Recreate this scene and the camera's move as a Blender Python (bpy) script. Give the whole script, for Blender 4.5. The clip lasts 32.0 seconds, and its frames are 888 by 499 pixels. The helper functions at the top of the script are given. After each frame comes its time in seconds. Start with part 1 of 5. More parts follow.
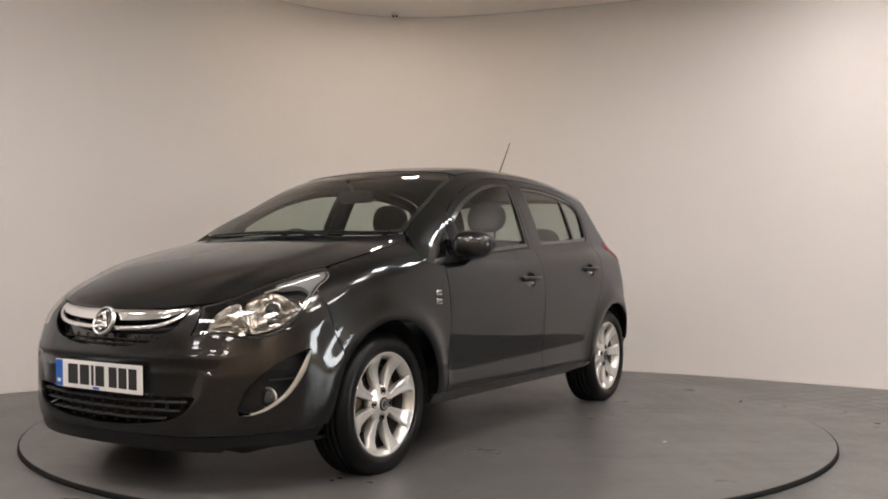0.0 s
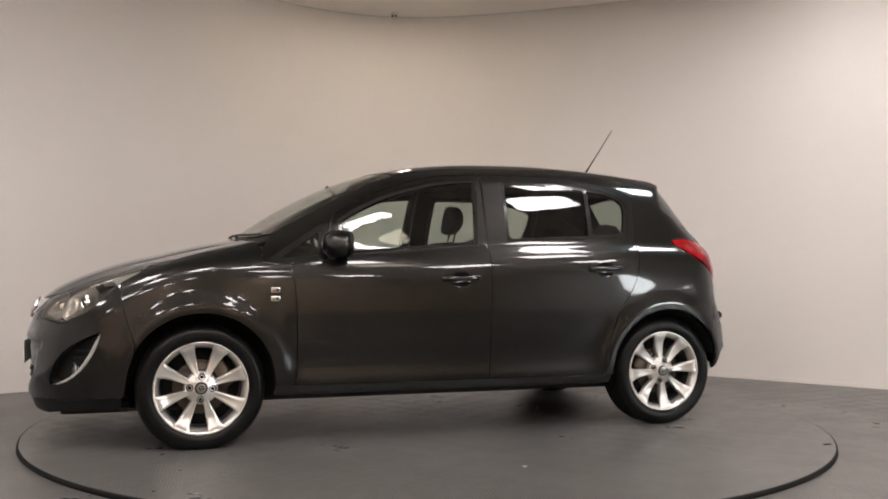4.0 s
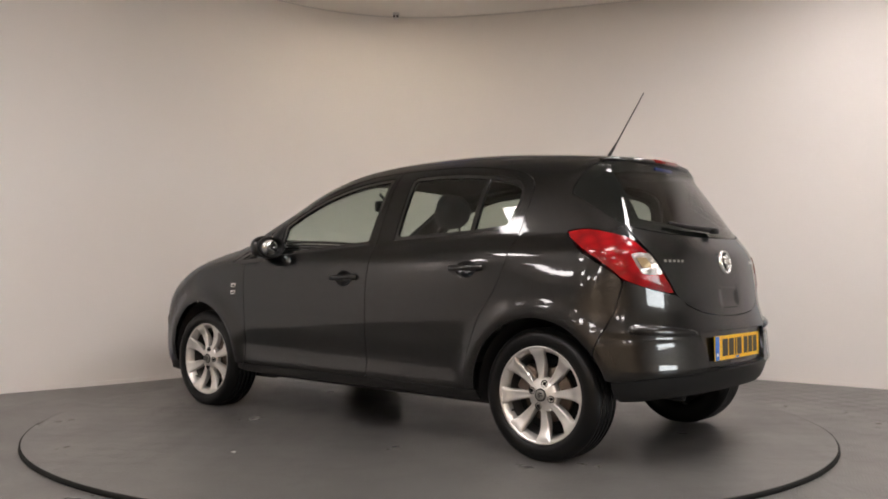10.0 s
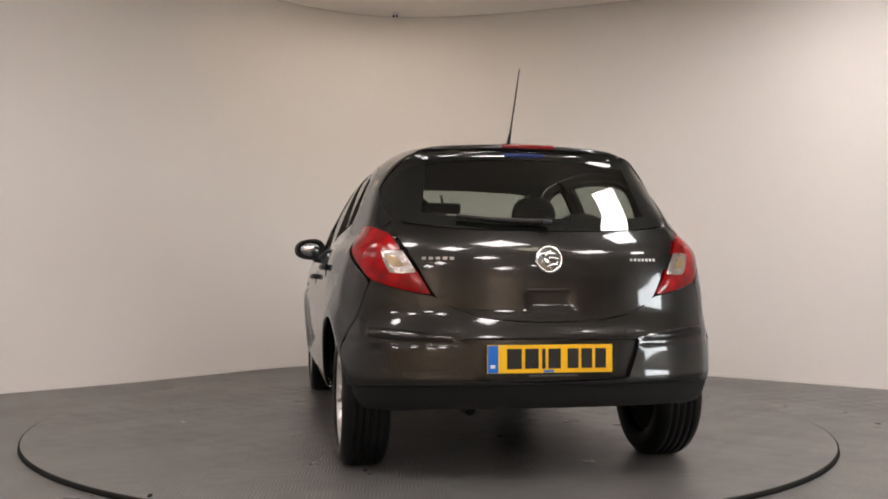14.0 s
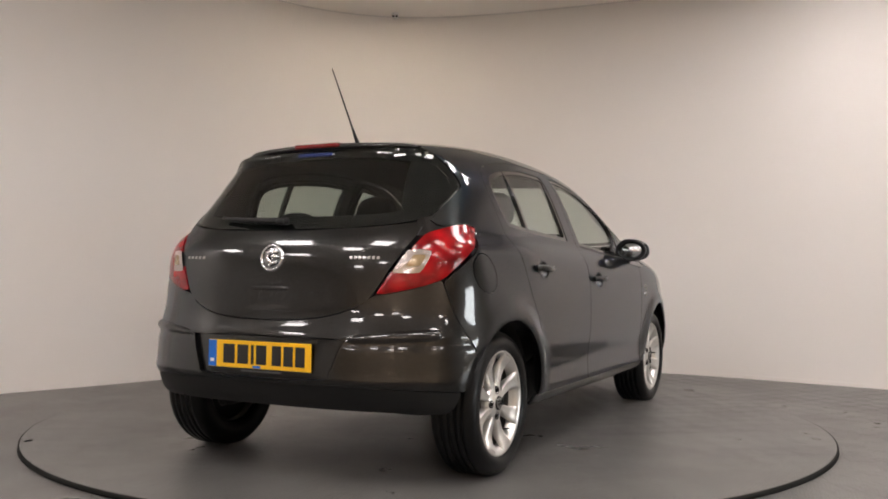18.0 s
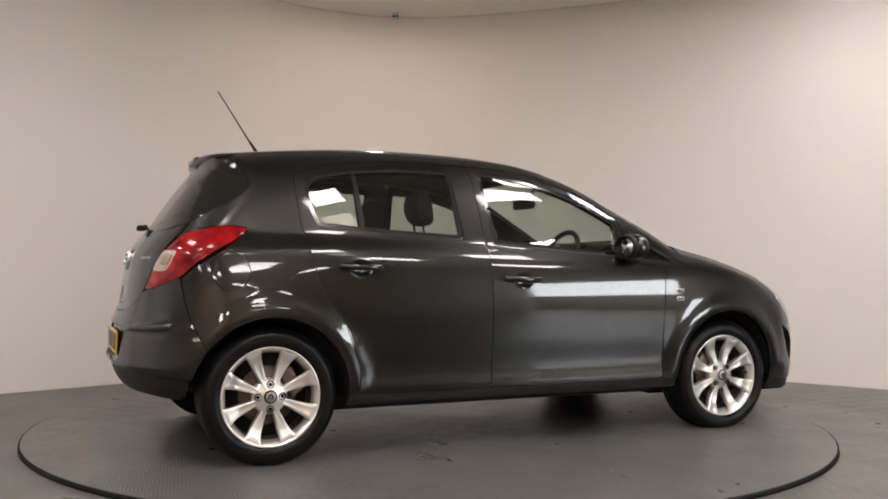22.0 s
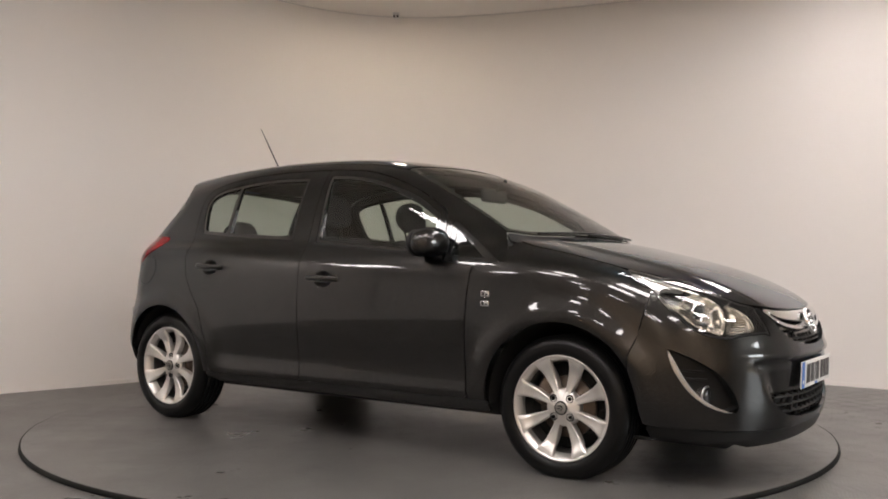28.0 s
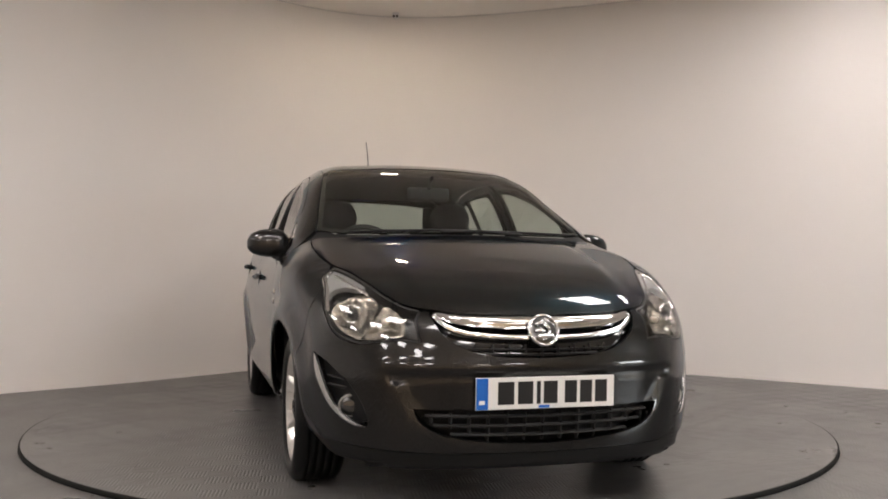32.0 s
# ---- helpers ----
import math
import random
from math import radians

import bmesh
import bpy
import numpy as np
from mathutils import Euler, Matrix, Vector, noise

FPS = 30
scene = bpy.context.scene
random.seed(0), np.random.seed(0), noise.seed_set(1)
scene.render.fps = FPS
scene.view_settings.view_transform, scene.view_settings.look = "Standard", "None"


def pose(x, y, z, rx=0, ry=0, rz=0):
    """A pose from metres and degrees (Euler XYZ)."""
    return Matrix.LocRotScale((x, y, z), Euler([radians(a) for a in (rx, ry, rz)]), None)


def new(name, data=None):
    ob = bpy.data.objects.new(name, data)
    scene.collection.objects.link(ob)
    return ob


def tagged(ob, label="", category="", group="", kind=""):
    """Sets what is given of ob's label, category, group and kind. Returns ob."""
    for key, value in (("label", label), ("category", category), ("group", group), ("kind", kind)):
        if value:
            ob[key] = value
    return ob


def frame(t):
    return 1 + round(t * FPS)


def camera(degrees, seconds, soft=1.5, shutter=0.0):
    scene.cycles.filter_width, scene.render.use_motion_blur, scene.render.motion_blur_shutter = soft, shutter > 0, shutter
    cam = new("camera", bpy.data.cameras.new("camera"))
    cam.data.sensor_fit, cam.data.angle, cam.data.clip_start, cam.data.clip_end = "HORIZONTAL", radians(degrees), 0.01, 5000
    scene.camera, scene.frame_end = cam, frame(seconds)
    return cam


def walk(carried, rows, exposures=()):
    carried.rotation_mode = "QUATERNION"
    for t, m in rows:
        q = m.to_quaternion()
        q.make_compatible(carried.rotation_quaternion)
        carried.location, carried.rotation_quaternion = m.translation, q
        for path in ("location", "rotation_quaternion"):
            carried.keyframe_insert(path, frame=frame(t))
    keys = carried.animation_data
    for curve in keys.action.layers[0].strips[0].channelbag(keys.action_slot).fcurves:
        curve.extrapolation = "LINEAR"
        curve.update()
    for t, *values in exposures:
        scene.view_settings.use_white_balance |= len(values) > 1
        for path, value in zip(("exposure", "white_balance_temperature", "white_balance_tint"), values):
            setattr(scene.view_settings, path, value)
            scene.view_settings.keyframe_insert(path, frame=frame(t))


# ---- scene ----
cam = camera(52.63, 32.0, soft=1.8)


def eye(drift):
    """The camera on its tripod, turned by a small drift in degrees."""
    return pose(0, -5.310, 0.867, 0, 0, -0.763 + drift) @ pose(0, 0, 0, 91.24, 0, 0) @ pose(0, 0, 0, 0, 0, 0.382)


walk(cam, [(t, eye(d)) for t, d in ((0, 0.0), (1, -0.045), (2, -0.06), (3, -0.09), (3.5, -0.10), (5.5, 0.19), (6, 0.13), (7, 0.09), (8, 0.07), (10, 0.055), (13, 0.03), (16.5, 0.01),
                                    (18, 0.0), (22, 0.02), (24, 0.0), (25.5, 0.0), (27.5, 0.06), (29, 0.05), (31, 0.0), (32, 0.03))])

# the turn of the table, degrees by the second
TURN = [(0, 237.42), (2, 217.37), (4, 197.71), (6, 178.17), (8, 158.67), (10, 139.20), (12, 119.78), (14, 100.45), (16, 81.21), (18, 62.03), (20, 42.83), (22, 23.54), (24, 4.05), (26, -15.68), (28, -35.60), (30, -55.51), (32, -75.01)]
CAR_AT = Vector((0.080, -0.166, 0.0))  # the car on the table, from the table's axis

# ---- light ----
world = bpy.data.worlds.new("world")
scene.world = world
world.use_nodes = True
world.node_tree.nodes["Background"].inputs["Color"].default_value = (0.5, 0.5, 0.5, 1)
world.node_tree.nodes["Background"].inputs["Strength"].default_value = 0.02
scene.view_settings.exposure = 0.0
PANEL_GLOW = 23.8

# ---- materials ----
def mat(name, color, rough=0.5, metal=0.0, coat=0.0, bump=0.0, bump_scale=200.0, vary=0.0, vary_scale=3.0,
        spec=0.5, rough_vary=0.0, stretch=(1, 1, 1)):
    """A surface with two scales of variation: broad staining and fine grain."""
    m = bpy.data.materials.new(name)
    m.use_nodes = True
    nt = m.node_tree
    b = nt.nodes["Principled BSDF"]
    b.inputs["Base Color"].default_value = (*color, 1)
    b.inputs["Roughness"].default_value = rough
    b.inputs["Metallic"].default_value = metal
    b.inputs["Coat Weight"].default_value = coat
    b.inputs["Coat Roughness"].default_value = 0.03
    b.inputs["Specular IOR Level"].default_value = spec
    co = nt.nodes.new("ShaderNodeTexCoord")
    mp = nt.nodes.new("ShaderNodeMapping")
    mp.inputs["Scale"].default_value = stretch
    nt.links.new(co.outputs["Object"], mp.inputs["Vector"])

    def cloud(scale, detail):
        n = nt.nodes.new("ShaderNodeTexNoise")
        n.inputs["Scale"].default_value = scale
        n.inputs["Detail"].default_value = detail
        nt.links.new(mp.outputs["Vector"], n.inputs["Vector"])
        return n
    if vary:
        n = cloud(vary_scale, 6)
        r = nt.nodes.new("ShaderNodeMix")
        r.data_type = "RGBA"
        r.inputs["A"].default_value = (*[c * (1 - vary) for c in color], 1)
        r.inputs["B"].default_value = (*[min(1, c * (1 + vary)) for c in color], 1)
        nt.links.new(n.outputs["Fac"], r.inputs["Factor"])
        nt.links.new(r.outputs["Result"], b.inputs["Base Color"])
    if rough_vary:
        n = cloud(vary_scale * 2.3, 4)
        r = nt.nodes.new("ShaderNodeMapRange")
        r.inputs["To Min"].default_value = max(0.0, rough - rough_vary)
        r.inputs["To Max"].default_value = min(1.0, rough + rough_vary)
        nt.links.new(n.outputs["Fac"], r.inputs["Value"])
        nt.links.new(r.outputs["Result"], b.inputs["Roughness"])
    if bump:
        n = cloud(bump_scale, 3)
        u = nt.nodes.new("ShaderNodeBump")
        u.inputs["Strength"].default_value = bump
        u.inputs["Distance"].default_value = 0.002
        nt.links.new(n.outputs["Fac"], u.inputs["Height"])
        nt.links.new(u.outputs["Normal"], b.inputs["Normal"])
    return m


def glow(name, color, strength):
    m = bpy.data.materials.new(name)
    m.use_nodes = True
    b = m.node_tree.nodes["Principled BSDF"]
    b.inputs["Base Color"].default_value = (0.8, 0.8, 0.8, 1)
    b.inputs["Emission Color"].default_value = (*color, 1)
    b.inputs["Emission Strength"].default_value = strength
    return m


def glass(name, tint, rough=0.0, gloss=0.075):
    """Thin sheet glass: a tinted see-through sheet with a Fresnel reflection."""
    m = bpy.data.materials.new(name)
    m.use_nodes = True
    nt = m.node_tree
    nt.nodes.remove(nt.nodes["Principled BSDF"])
    t = nt.nodes.new("ShaderNodeBsdfTransparent")
    t.inputs["Color"].default_value = (*tint, 1)
    g = nt.nodes.new("ShaderNodeBsdfGlossy")
    g.inputs["Roughness"].default_value = rough
    f = nt.nodes.new("ShaderNodeLayerWeight")
    f.inputs["Blend"].default_value = 0.5
    pw = nt.nodes.new("ShaderNodeMath")
    pw.operation = "POWER"
    pw.inputs[1].default_value = 5.0
    ml = nt.nodes.new("ShaderNodeMath")
    ml.operation = "MULTIPLY_ADD"
    ml.inputs[1].default_value = 1.0 - gloss
    ml.inputs[2].default_value = gloss
    nt.links.new(f.outputs["Facing"], pw.inputs[0])
    nt.links.new(pw.outputs[0], ml.inputs[0])
    x = nt.nodes.new("ShaderNodeMixShader")
    nt.links.new(ml.outputs[0], x.inputs["Fac"])
    nt.links.new(t.outputs["BSDF"], x.inputs[1])
    nt.links.new(g.outputs["BSDF"], x.inputs[2])
    nt.links.new(x.outputs["Shader"], nt.nodes["Material Output"].inputs["Surface"])
    return m


def car_paint():
    """Warm dark grey metallic under clear lacquer: fine flakes, a cool flop at grazing angles, faint orange peel."""
    m = mat("grey_metallic_paint", (0.03, 0.025, 0.02), rough=0.30, metal=1.0, coat=1.0)
    nt = m.node_tree
    b = nt.nodes["Principled BSDF"]
    co = nt.nodes.new("ShaderNodeTexCoord")
    v = nt.nodes.new("ShaderNodeTexVoronoi")
    v.inputs["Scale"].default_value = 700
    nt.links.new(co.outputs["Object"], v.inputs["Vector"])
    r = nt.nodes.new("ShaderNodeMix")
    r.data_type = "RGBA"
    r.inputs["A"].default_value = (0.0107, 0.0102, 0.0096, 1)
    r.inputs["B"].default_value = (0.0394, 0.0354, 0.0320, 1)
    nt.links.new(v.outputs["Color"], r.inputs["Factor"])
    nt.links.new(r.outputs["Result"], b.inputs["Base Color"])
    b.inputs["Specular Tint"].default_value = (0.09, 0.31, 0.40, 1)
    b.inputs["Coat Tint"].default_value = (0.93, 0.97, 1.0, 1)
    b.inputs["Coat IOR"].default_value = 1.5
    b.inputs["Coat Roughness"].default_value = 0.04
    n = nt.nodes.new("ShaderNodeTexNoise")
    n.inputs["Scale"].default_value = 150
    n.inputs["Detail"].default_value = 3
    nt.links.new(co.outputs["Object"], n.inputs["Vector"])
    u = nt.nodes.new("ShaderNodeBump")
    u.inputs["Strength"].default_value = 0.035
    u.inputs["Distance"].default_value = 0.001
    nt.links.new(n.outputs["Fac"], u.inputs["Height"])
    nt.links.new(u.outputs["Normal"], b.inputs["Coat Normal"])
    return m


PAINT = car_paint()
BLACK = mat("black_plastic", (0.008, 0.008, 0.008), rough=0.5, spec=0.3, bump=0.15, bump_scale=500)
GLOSS_BLACK = mat("gloss_black_trim", (0.010, 0.010, 0.010), rough=0.12, coat=0.5)
RUBBER = mat("tyre_rubber", (0.005, 0.005, 0.005), rough=0.34, spec=0.2, bump=0.3, bump_scale=120, vary=0.25, vary_scale=9)
ALLOY = mat("silver_alloy", (0.70, 0.68, 0.65), rough=0.30, metal=0.8, coat=0.4, vary=0.04, vary_scale=14)
CHROME = mat("chrome", (0.80, 0.80, 0.80), rough=0.07, metal=1.0)
DISC = mat("worn_brake_steel", (0.13, 0.10, 0.08), rough=0.45, metal=0.8, vary=0.3, vary_scale=20)
DARK = mat("black_underbody", (0.010, 0.010, 0.010), rough=0.85, vary=0.3, vary_scale=6)
CLOTH = mat("charcoal_seat_cloth", (0.022, 0.022, 0.024), rough=0.95, bump=0.4, bump_scale=300, vary=0.2, vary_scale=40)
TRIMGREY = mat("grey_headlining", (0.06, 0.058, 0.055), rough=0.95, bump=0.2, bump_scale=300)
GLASS = glass("green_tinted_glass", (0.68, 0.74, 0.69))
DARKGLASS = glass("quarterlight_glass", (0.66, 0.71, 0.67))
WSGLASS = glass("windscreen_glass", (0.76, 0.82, 0.78))
REARGLASS = glass("rear_window_glass", (0.55, 0.60, 0.57))
CLEAR = glass("clear_lamp_lens", (0.93, 0.93, 0.93))
WHITE_PL = mat("white_plate", (0.80, 0.79, 0.76), rough=0.35, vary=0.03, vary_scale=30)
YELLOW_PL = mat("yellow_plate", (0.82, 0.46, 0.010), rough=0.35, vary=0.03, vary_scale=30)
BLUE_PL = mat("blue_plate_band", (0.010, 0.13, 0.52), rough=0.35)
INK = mat("black_ink", (0.012, 0.012, 0.012), rough=0.4)
MIRROR = mat("mirror_glass", (0.62, 0.64, 0.66), rough=0.01, metal=1.0)


def red_lens():
    m = mat("red_lamp_lens", (0.55, 0.012, 0.010), rough=0.16, spec=0.3, coat=0.15)
    nt = m.node_tree
    b = nt.nodes["Principled BSDF"]
    b.inputs["Transmission Weight"].default_value = 0.1
    co = nt.nodes.new("ShaderNodeTexCoord")
    w = nt.nodes.new("ShaderNodeTexWave")
    w.bands_direction = "Z"
    w.inputs["Scale"].default_value = 55
    nt.links.new(co.outputs["Object"], w.inputs["Vector"])
    n = nt.nodes.new("ShaderNodeTexVoronoi")
    n.inputs["Scale"].default_value = 15
    nt.links.new(co.outputs["Object"], n.inputs["Vector"])
    k = nt.nodes.new("ShaderNodeMath")
    k.operation = "MULTIPLY_ADD"
    k.inputs[1].default_value = 0.12
    nt.links.new(w.outputs["Fac"], k.inputs[0])
    nt.links.new(n.outputs["Distance"], k.inputs[2])
    r = nt.nodes.new("ShaderNodeMix")
    r.data_type = "RGBA"
    r.inputs["A"].default_value = (0.44, 0.005, 0.009, 1)
    r.inputs["B"].default_value = (0.11, 0.001, 0.002, 1)
    nt.links.new(k.outputs[0], r.inputs["Factor"])
    nt.links.new(r.outputs["Result"], b.inputs["Base Color"])
    return m


RED = red_lens()
DARKRED = mat("dark_red_lens", (0.16, 0.004, 0.004), rough=0.2, coat=0.5)
MATTBLACK = mat("black_glass_print", (0.008, 0.0085, 0.008), rough=0.9, spec=0.05)
WALL = mat("matt_white_wall_paint", (0.87, 0.83, 0.795), rough=0.75, bump=0.12, bump_scale=60, vary=0.025, vary_scale=0.8)
CEIL = mat("ceiling_paint", (0.90, 0.86, 0.80), rough=0.9, vary=0.04, vary_scale=1.5)


def rubber_floor(name, turned):
    """Grey ribbed rubber: fine ribs in a basket weave, scuffed, with dull dark stains and wiped glossy patches."""
    m = mat(name, (0.118, 0.113, 0.107), rough=0.30, spec=0.52)
    nt = m.node_tree
    b = nt.nodes["Principled BSDF"]
    co = nt.nodes.new("ShaderNodeTexCoord")
    mp = nt.nodes.new("ShaderNodeMapping")
    mp.inputs["Rotation"].default_value = (0, 0, radians(turned))
    nt.links.new(co.outputs["Object"], mp.inputs["Vector"])

    def node(kind, **inputs):
        n = nt.nodes.new(kind)
        for k, v in inputs.items():
            n.inputs[k].default_value = v
        return n

    def joined(op, a, c):
        n = nt.nodes.new("ShaderNodeMath")
        n.operation = op
        for k, v in ((0, a), (1, c)):
            if isinstance(v, (int, float)):
                n.inputs[k].default_value = v
            else:
                nt.links.new(v, n.inputs[k])
        return n.outputs[0]

    def ramp(src, x0, x1, y0, y1):
        n = node("ShaderNodeMapRange", **{"From Min": x0, "From Max": x1, "To Min": y0, "To Max": y1})
        nt.links.new(src, n.inputs["Value"])
        return n.outputs["Result"]

    def noise(scale, detail, stretch=(1, 1, 1)):
        g = nt.nodes.new("ShaderNodeMapping")
        g.inputs["Scale"].default_value = stretch
        nt.links.new(mp.outputs["Vector"], g.inputs["Vector"])
        n = node("ShaderNodeTexNoise", Scale=scale, Detail=detail, Roughness=0.62)
        nt.links.new(g.outputs["Vector"], n.inputs["Vector"])
        return n.outputs["Fac"]
    stain = ramp(noise(1.15, 7), 0.36, 0.66, 0.88, 1.06)
    scuff = ramp(noise(7.0, 6, (1, 0.25, 1)), 0.30, 0.72, 0.93, 1.06)
    grain = ramp(noise(160, 2), 0.3, 0.7, 0.82, 1.18)
    tone = joined("MULTIPLY", joined("MULTIPLY", stain, scuff), grain)
    mix = nt.nodes.new("ShaderNodeMix")
    mix.data_type = "RGBA"
    mix.inputs["A"].default_value = (0, 0, 0, 1)
    mix.inputs["B"].default_value = (0.212, 0.203, 0.192, 1)
    nt.links.new(joined("MULTIPLY", tone, 0.5), mix.inputs["Factor"])
    nt.links.new(mix.outputs["Result"], b.inputs["Base Color"])
    nt.links.new(ramp(noise(1.9, 5), 0.30, 0.70, 0.26, 0.36), b.inputs["Roughness"])
    # blocks of ribs, turned by a right angle from block to block
    wa, wb = nt.nodes.new("ShaderNodeTexWave"), nt.nodes.new("ShaderNodeTexWave")
    for w, d in ((wa, "X"), (wb, "Y")):
        w.bands_direction = d
        w.inputs["Scale"].default_value = 21
        w.inputs["Distortion"].default_value = 0.6
        nt.links.new(mp.outputs["Vector"], w.inputs["Vector"])
    ck = node("ShaderNodeTexChecker", Scale=9.0)
    nt.links.new(mp.outputs["Vector"], ck.inputs["Vector"])
    weave = nt.nodes.new("ShaderNodeMix")
    nt.links.new(ck.outputs["Fac"], weave.inputs["Factor"])
    nt.links.new(wa.outputs["Fac"], weave.inputs["A"])
    nt.links.new(wb.outputs["Fac"], weave.inputs["B"])
    u = nt.nodes.new("ShaderNodeBump")
    u.inputs["Distance"].default_value = 0.003
    nt.links.new(ramp(noise(0.9, 3), 0.36, 0.70, 0.22, 0.65), u.inputs["Strength"])
    nt.links.new(weave.outputs["Result"], u.inputs["Height"])
    nt.links.new(u.outputs["Normal"], b.inputs["Normal"])
    return m


def faceted(name, color, scale, rough, metal=0.9, relief=0.5):
    """Silvered plastic broken into small facets."""
    m = mat(name, color, rough=rough, metal=metal, coat=0.5)
    nt = m.node_tree
    co = nt.nodes.new("ShaderNodeTexCoord")
    v = nt.nodes.new("ShaderNodeTexVoronoi")
    v.inputs["Scale"].default_value = scale
    nt.links.new(co.outputs["Object"], v.inputs["Vector"])
    v.feature = "SMOOTH_F1"
    u = nt.nodes.new("ShaderNodeBump")
    u.inputs["Strength"].default_value = relief
    u.inputs["Distance"].default_value = 0.01
    nt.links.new(v.outputs["Distance"], u.inputs["Height"])
    nt.links.new(u.outputs["Normal"], nt.nodes["Principled BSDF"].inputs["Normal"])
    return m


FLOOR = rubber_floor("ribbed_grey_rubber_floor", 20)
TABLE = rubber_floor("ribbed_grey_rubber_table", 8)
GAPBLACK = mat("black_rubber_edge", (0.008, 0.008, 0.007), rough=0.8, spec=0.2, vary=0.3, vary_scale=8)
PANEL = glow("lit_led_diffuser", (1.0, 0.932, 0.922), PANEL_GLOW)
# glow of an added fill that warms the top of the curved wall
WARMFILL = glow("warm_fill_diffuser", (1.0, 0.82, 0.64), PANEL_GLOW * 3.1)
DIMPANEL = glow("dim_cream_diffuser", (1.0, 0.90, 0.70), PANEL_GLOW * 0.22)
# silver rim darkened in its colour, for the shade behind the spokes
BARREL = mat("inner_rim_in_shade", (0.09, 0.085, 0.08), rough=0.5, metal=0.5, vary=0.3, vary_scale=12)
NUT = mat("dull_dark_steel", (0.012, 0.011, 0.011), rough=0.85, spec=0.05, vary=0.2, vary_scale=60)
WHITEMETAL = mat("white_enamel", (0.78, 0.77, 0.75), rough=0.4)
SKYGLOW = glow("overcast_sky_glow", (0.92, 0.97, 1.0), 15.0)
# unseen reflector wall: its beige warms what the car mirrors
BOUNCEWALL = mat("warm_beige_bounce_wall", (0.82, 0.63, 0.45), rough=0.6, vary=0.3, vary_scale=0.9)
YARD = mat("yard_concrete", (0.50, 0.41, 0.29), rough=0.85, vary=0.35, vary_scale=0.6, bump=0.3, bump_scale=40)
GREYWALL = mat("grey_wall_paint", (0.74, 0.72, 0.69), rough=0.8, vary=0.08, vary_scale=0.7)
GLOSS_GREY = mat("badge_grey", (0.22, 0.22, 0.22), rough=0.15, metal=1.0)
BRIGHT = mat("bright_silver_trim", (0.46, 0.46, 0.45), rough=0.26, metal=0.85)
SATIN = mat("satin_silver_trim", (0.36, 0.35, 0.33), rough=0.28, metal=0.9, bump=0.1, bump_scale=150)
TAN = faceted("amber_bulb_cover", (0.34, 0.24, 0.13), 40, 0.25, 0.4, 0.4)
AMBER = mat("pale_bulb", (0.70, 0.62, 0.52), rough=0.2, coat=0.5)
FOGGLASS = mat("fog_lamp_glass", (0.05, 0.05, 0.05), rough=0.06, metal=0.5, coat=1.0)
BLUEFILM = mat("blue_film", (0.005, 0.02, 0.12), rough=0.3)


BROW = faceted("pale_silver_reflector", (0.42, 0.43, 0.42), 45, 0.28, 0.6, 0.3)
HOUSING = faceted("dark_lamp_housing", (0.07, 0.07, 0.068), 30, 0.25)
FACETED = faceted("faceted_silver_reflector", (0.20, 0.180, 0.145), 34, 0.17, 0.85, 0.5)
WHITELENS = faceted("clear_lamp_window", (0.46, 0.41, 0.385), 30, 0.22)


# ---- mesh helpers ----
def part(name, bm, material, parent=None, label="", smooth=True):
    """Links a bmesh as one mesh object under a thing or a part."""
    me = bpy.data.meshes.new(name)
    bm.to_mesh(me)
    bm.free()
    return link_mesh(name, me, material, parent, label, smooth)


def link_mesh(name, me, material, parent=None, label="", smooth=True):
    if material and not me.materials:
        me.materials.append(material)
    if smooth:
        me.polygons.foreach_set("use_smooth", [True] * len(me.polygons))
    ob = new(name, me)
    if parent:
        ob.parent = parent
    if label:
        ob["label"] = label
    return ob


def data_part(name, verts, faces, material, parent=None, label="", smooth=True):
    me = bpy.data.meshes.new(name)
    me.from_pydata([tuple(map(float, v)) for v in verts], [], [tuple(map(int, f)) for f in faces])
    me.validate()
    return link_mesh(name, me, material, parent, label, smooth)


def box(bm, x0, x1, y0, y1, z0, z1, bevel=0.0, segments=2, matrix=None):
    made = bmesh.ops.create_cube(bm, size=1)
    vs = made["verts"]
    bmesh.ops.scale(bm, vec=(x1 - x0, y1 - y0, z1 - z0), verts=vs)
    bmesh.ops.translate(bm, vec=((x0 + x1) / 2, (y0 + y1) / 2, (z0 + z1) / 2), verts=vs)
    if bevel:
        es = list({e for v in vs for e in v.link_edges})
        r = bmesh.ops.bevel(bm, geom=es, offset=bevel, segments=segments, affect="EDGES", profile=0.5)
        vs = list({v for f in r["faces"] for v in f.verts} | {v for v in vs if v.is_valid})
    if matrix is not None:
        bmesh.ops.transform(bm, matrix=matrix, verts=[v for v in vs if v.is_valid])
    return vs


def lathe(bm, outline, turns=48, axis="y", closed=False):
    """Spins an outline of (radius, along) round the axis."""
    rings = []
    for i in range(turns):
        a = 2 * math.pi * i / turns
        c, s = math.cos(a), math.sin(a)
        ring = []
        for r, h in outline:
            ring.append(bm.verts.new((r * c, h, r * s) if axis == "y" else (r * c, r * s, h) if axis == "z" else (h, r * c, r * s)))
        rings.append(ring)
    n = len(outline)
    for i in range(turns):
        a, b = rings[i], rings[(i + 1) % turns]
        for j in range(n if closed else n - 1):
            k = (j + 1) % n
            bm.faces.new((a[j], a[k], b[k], b[j]))


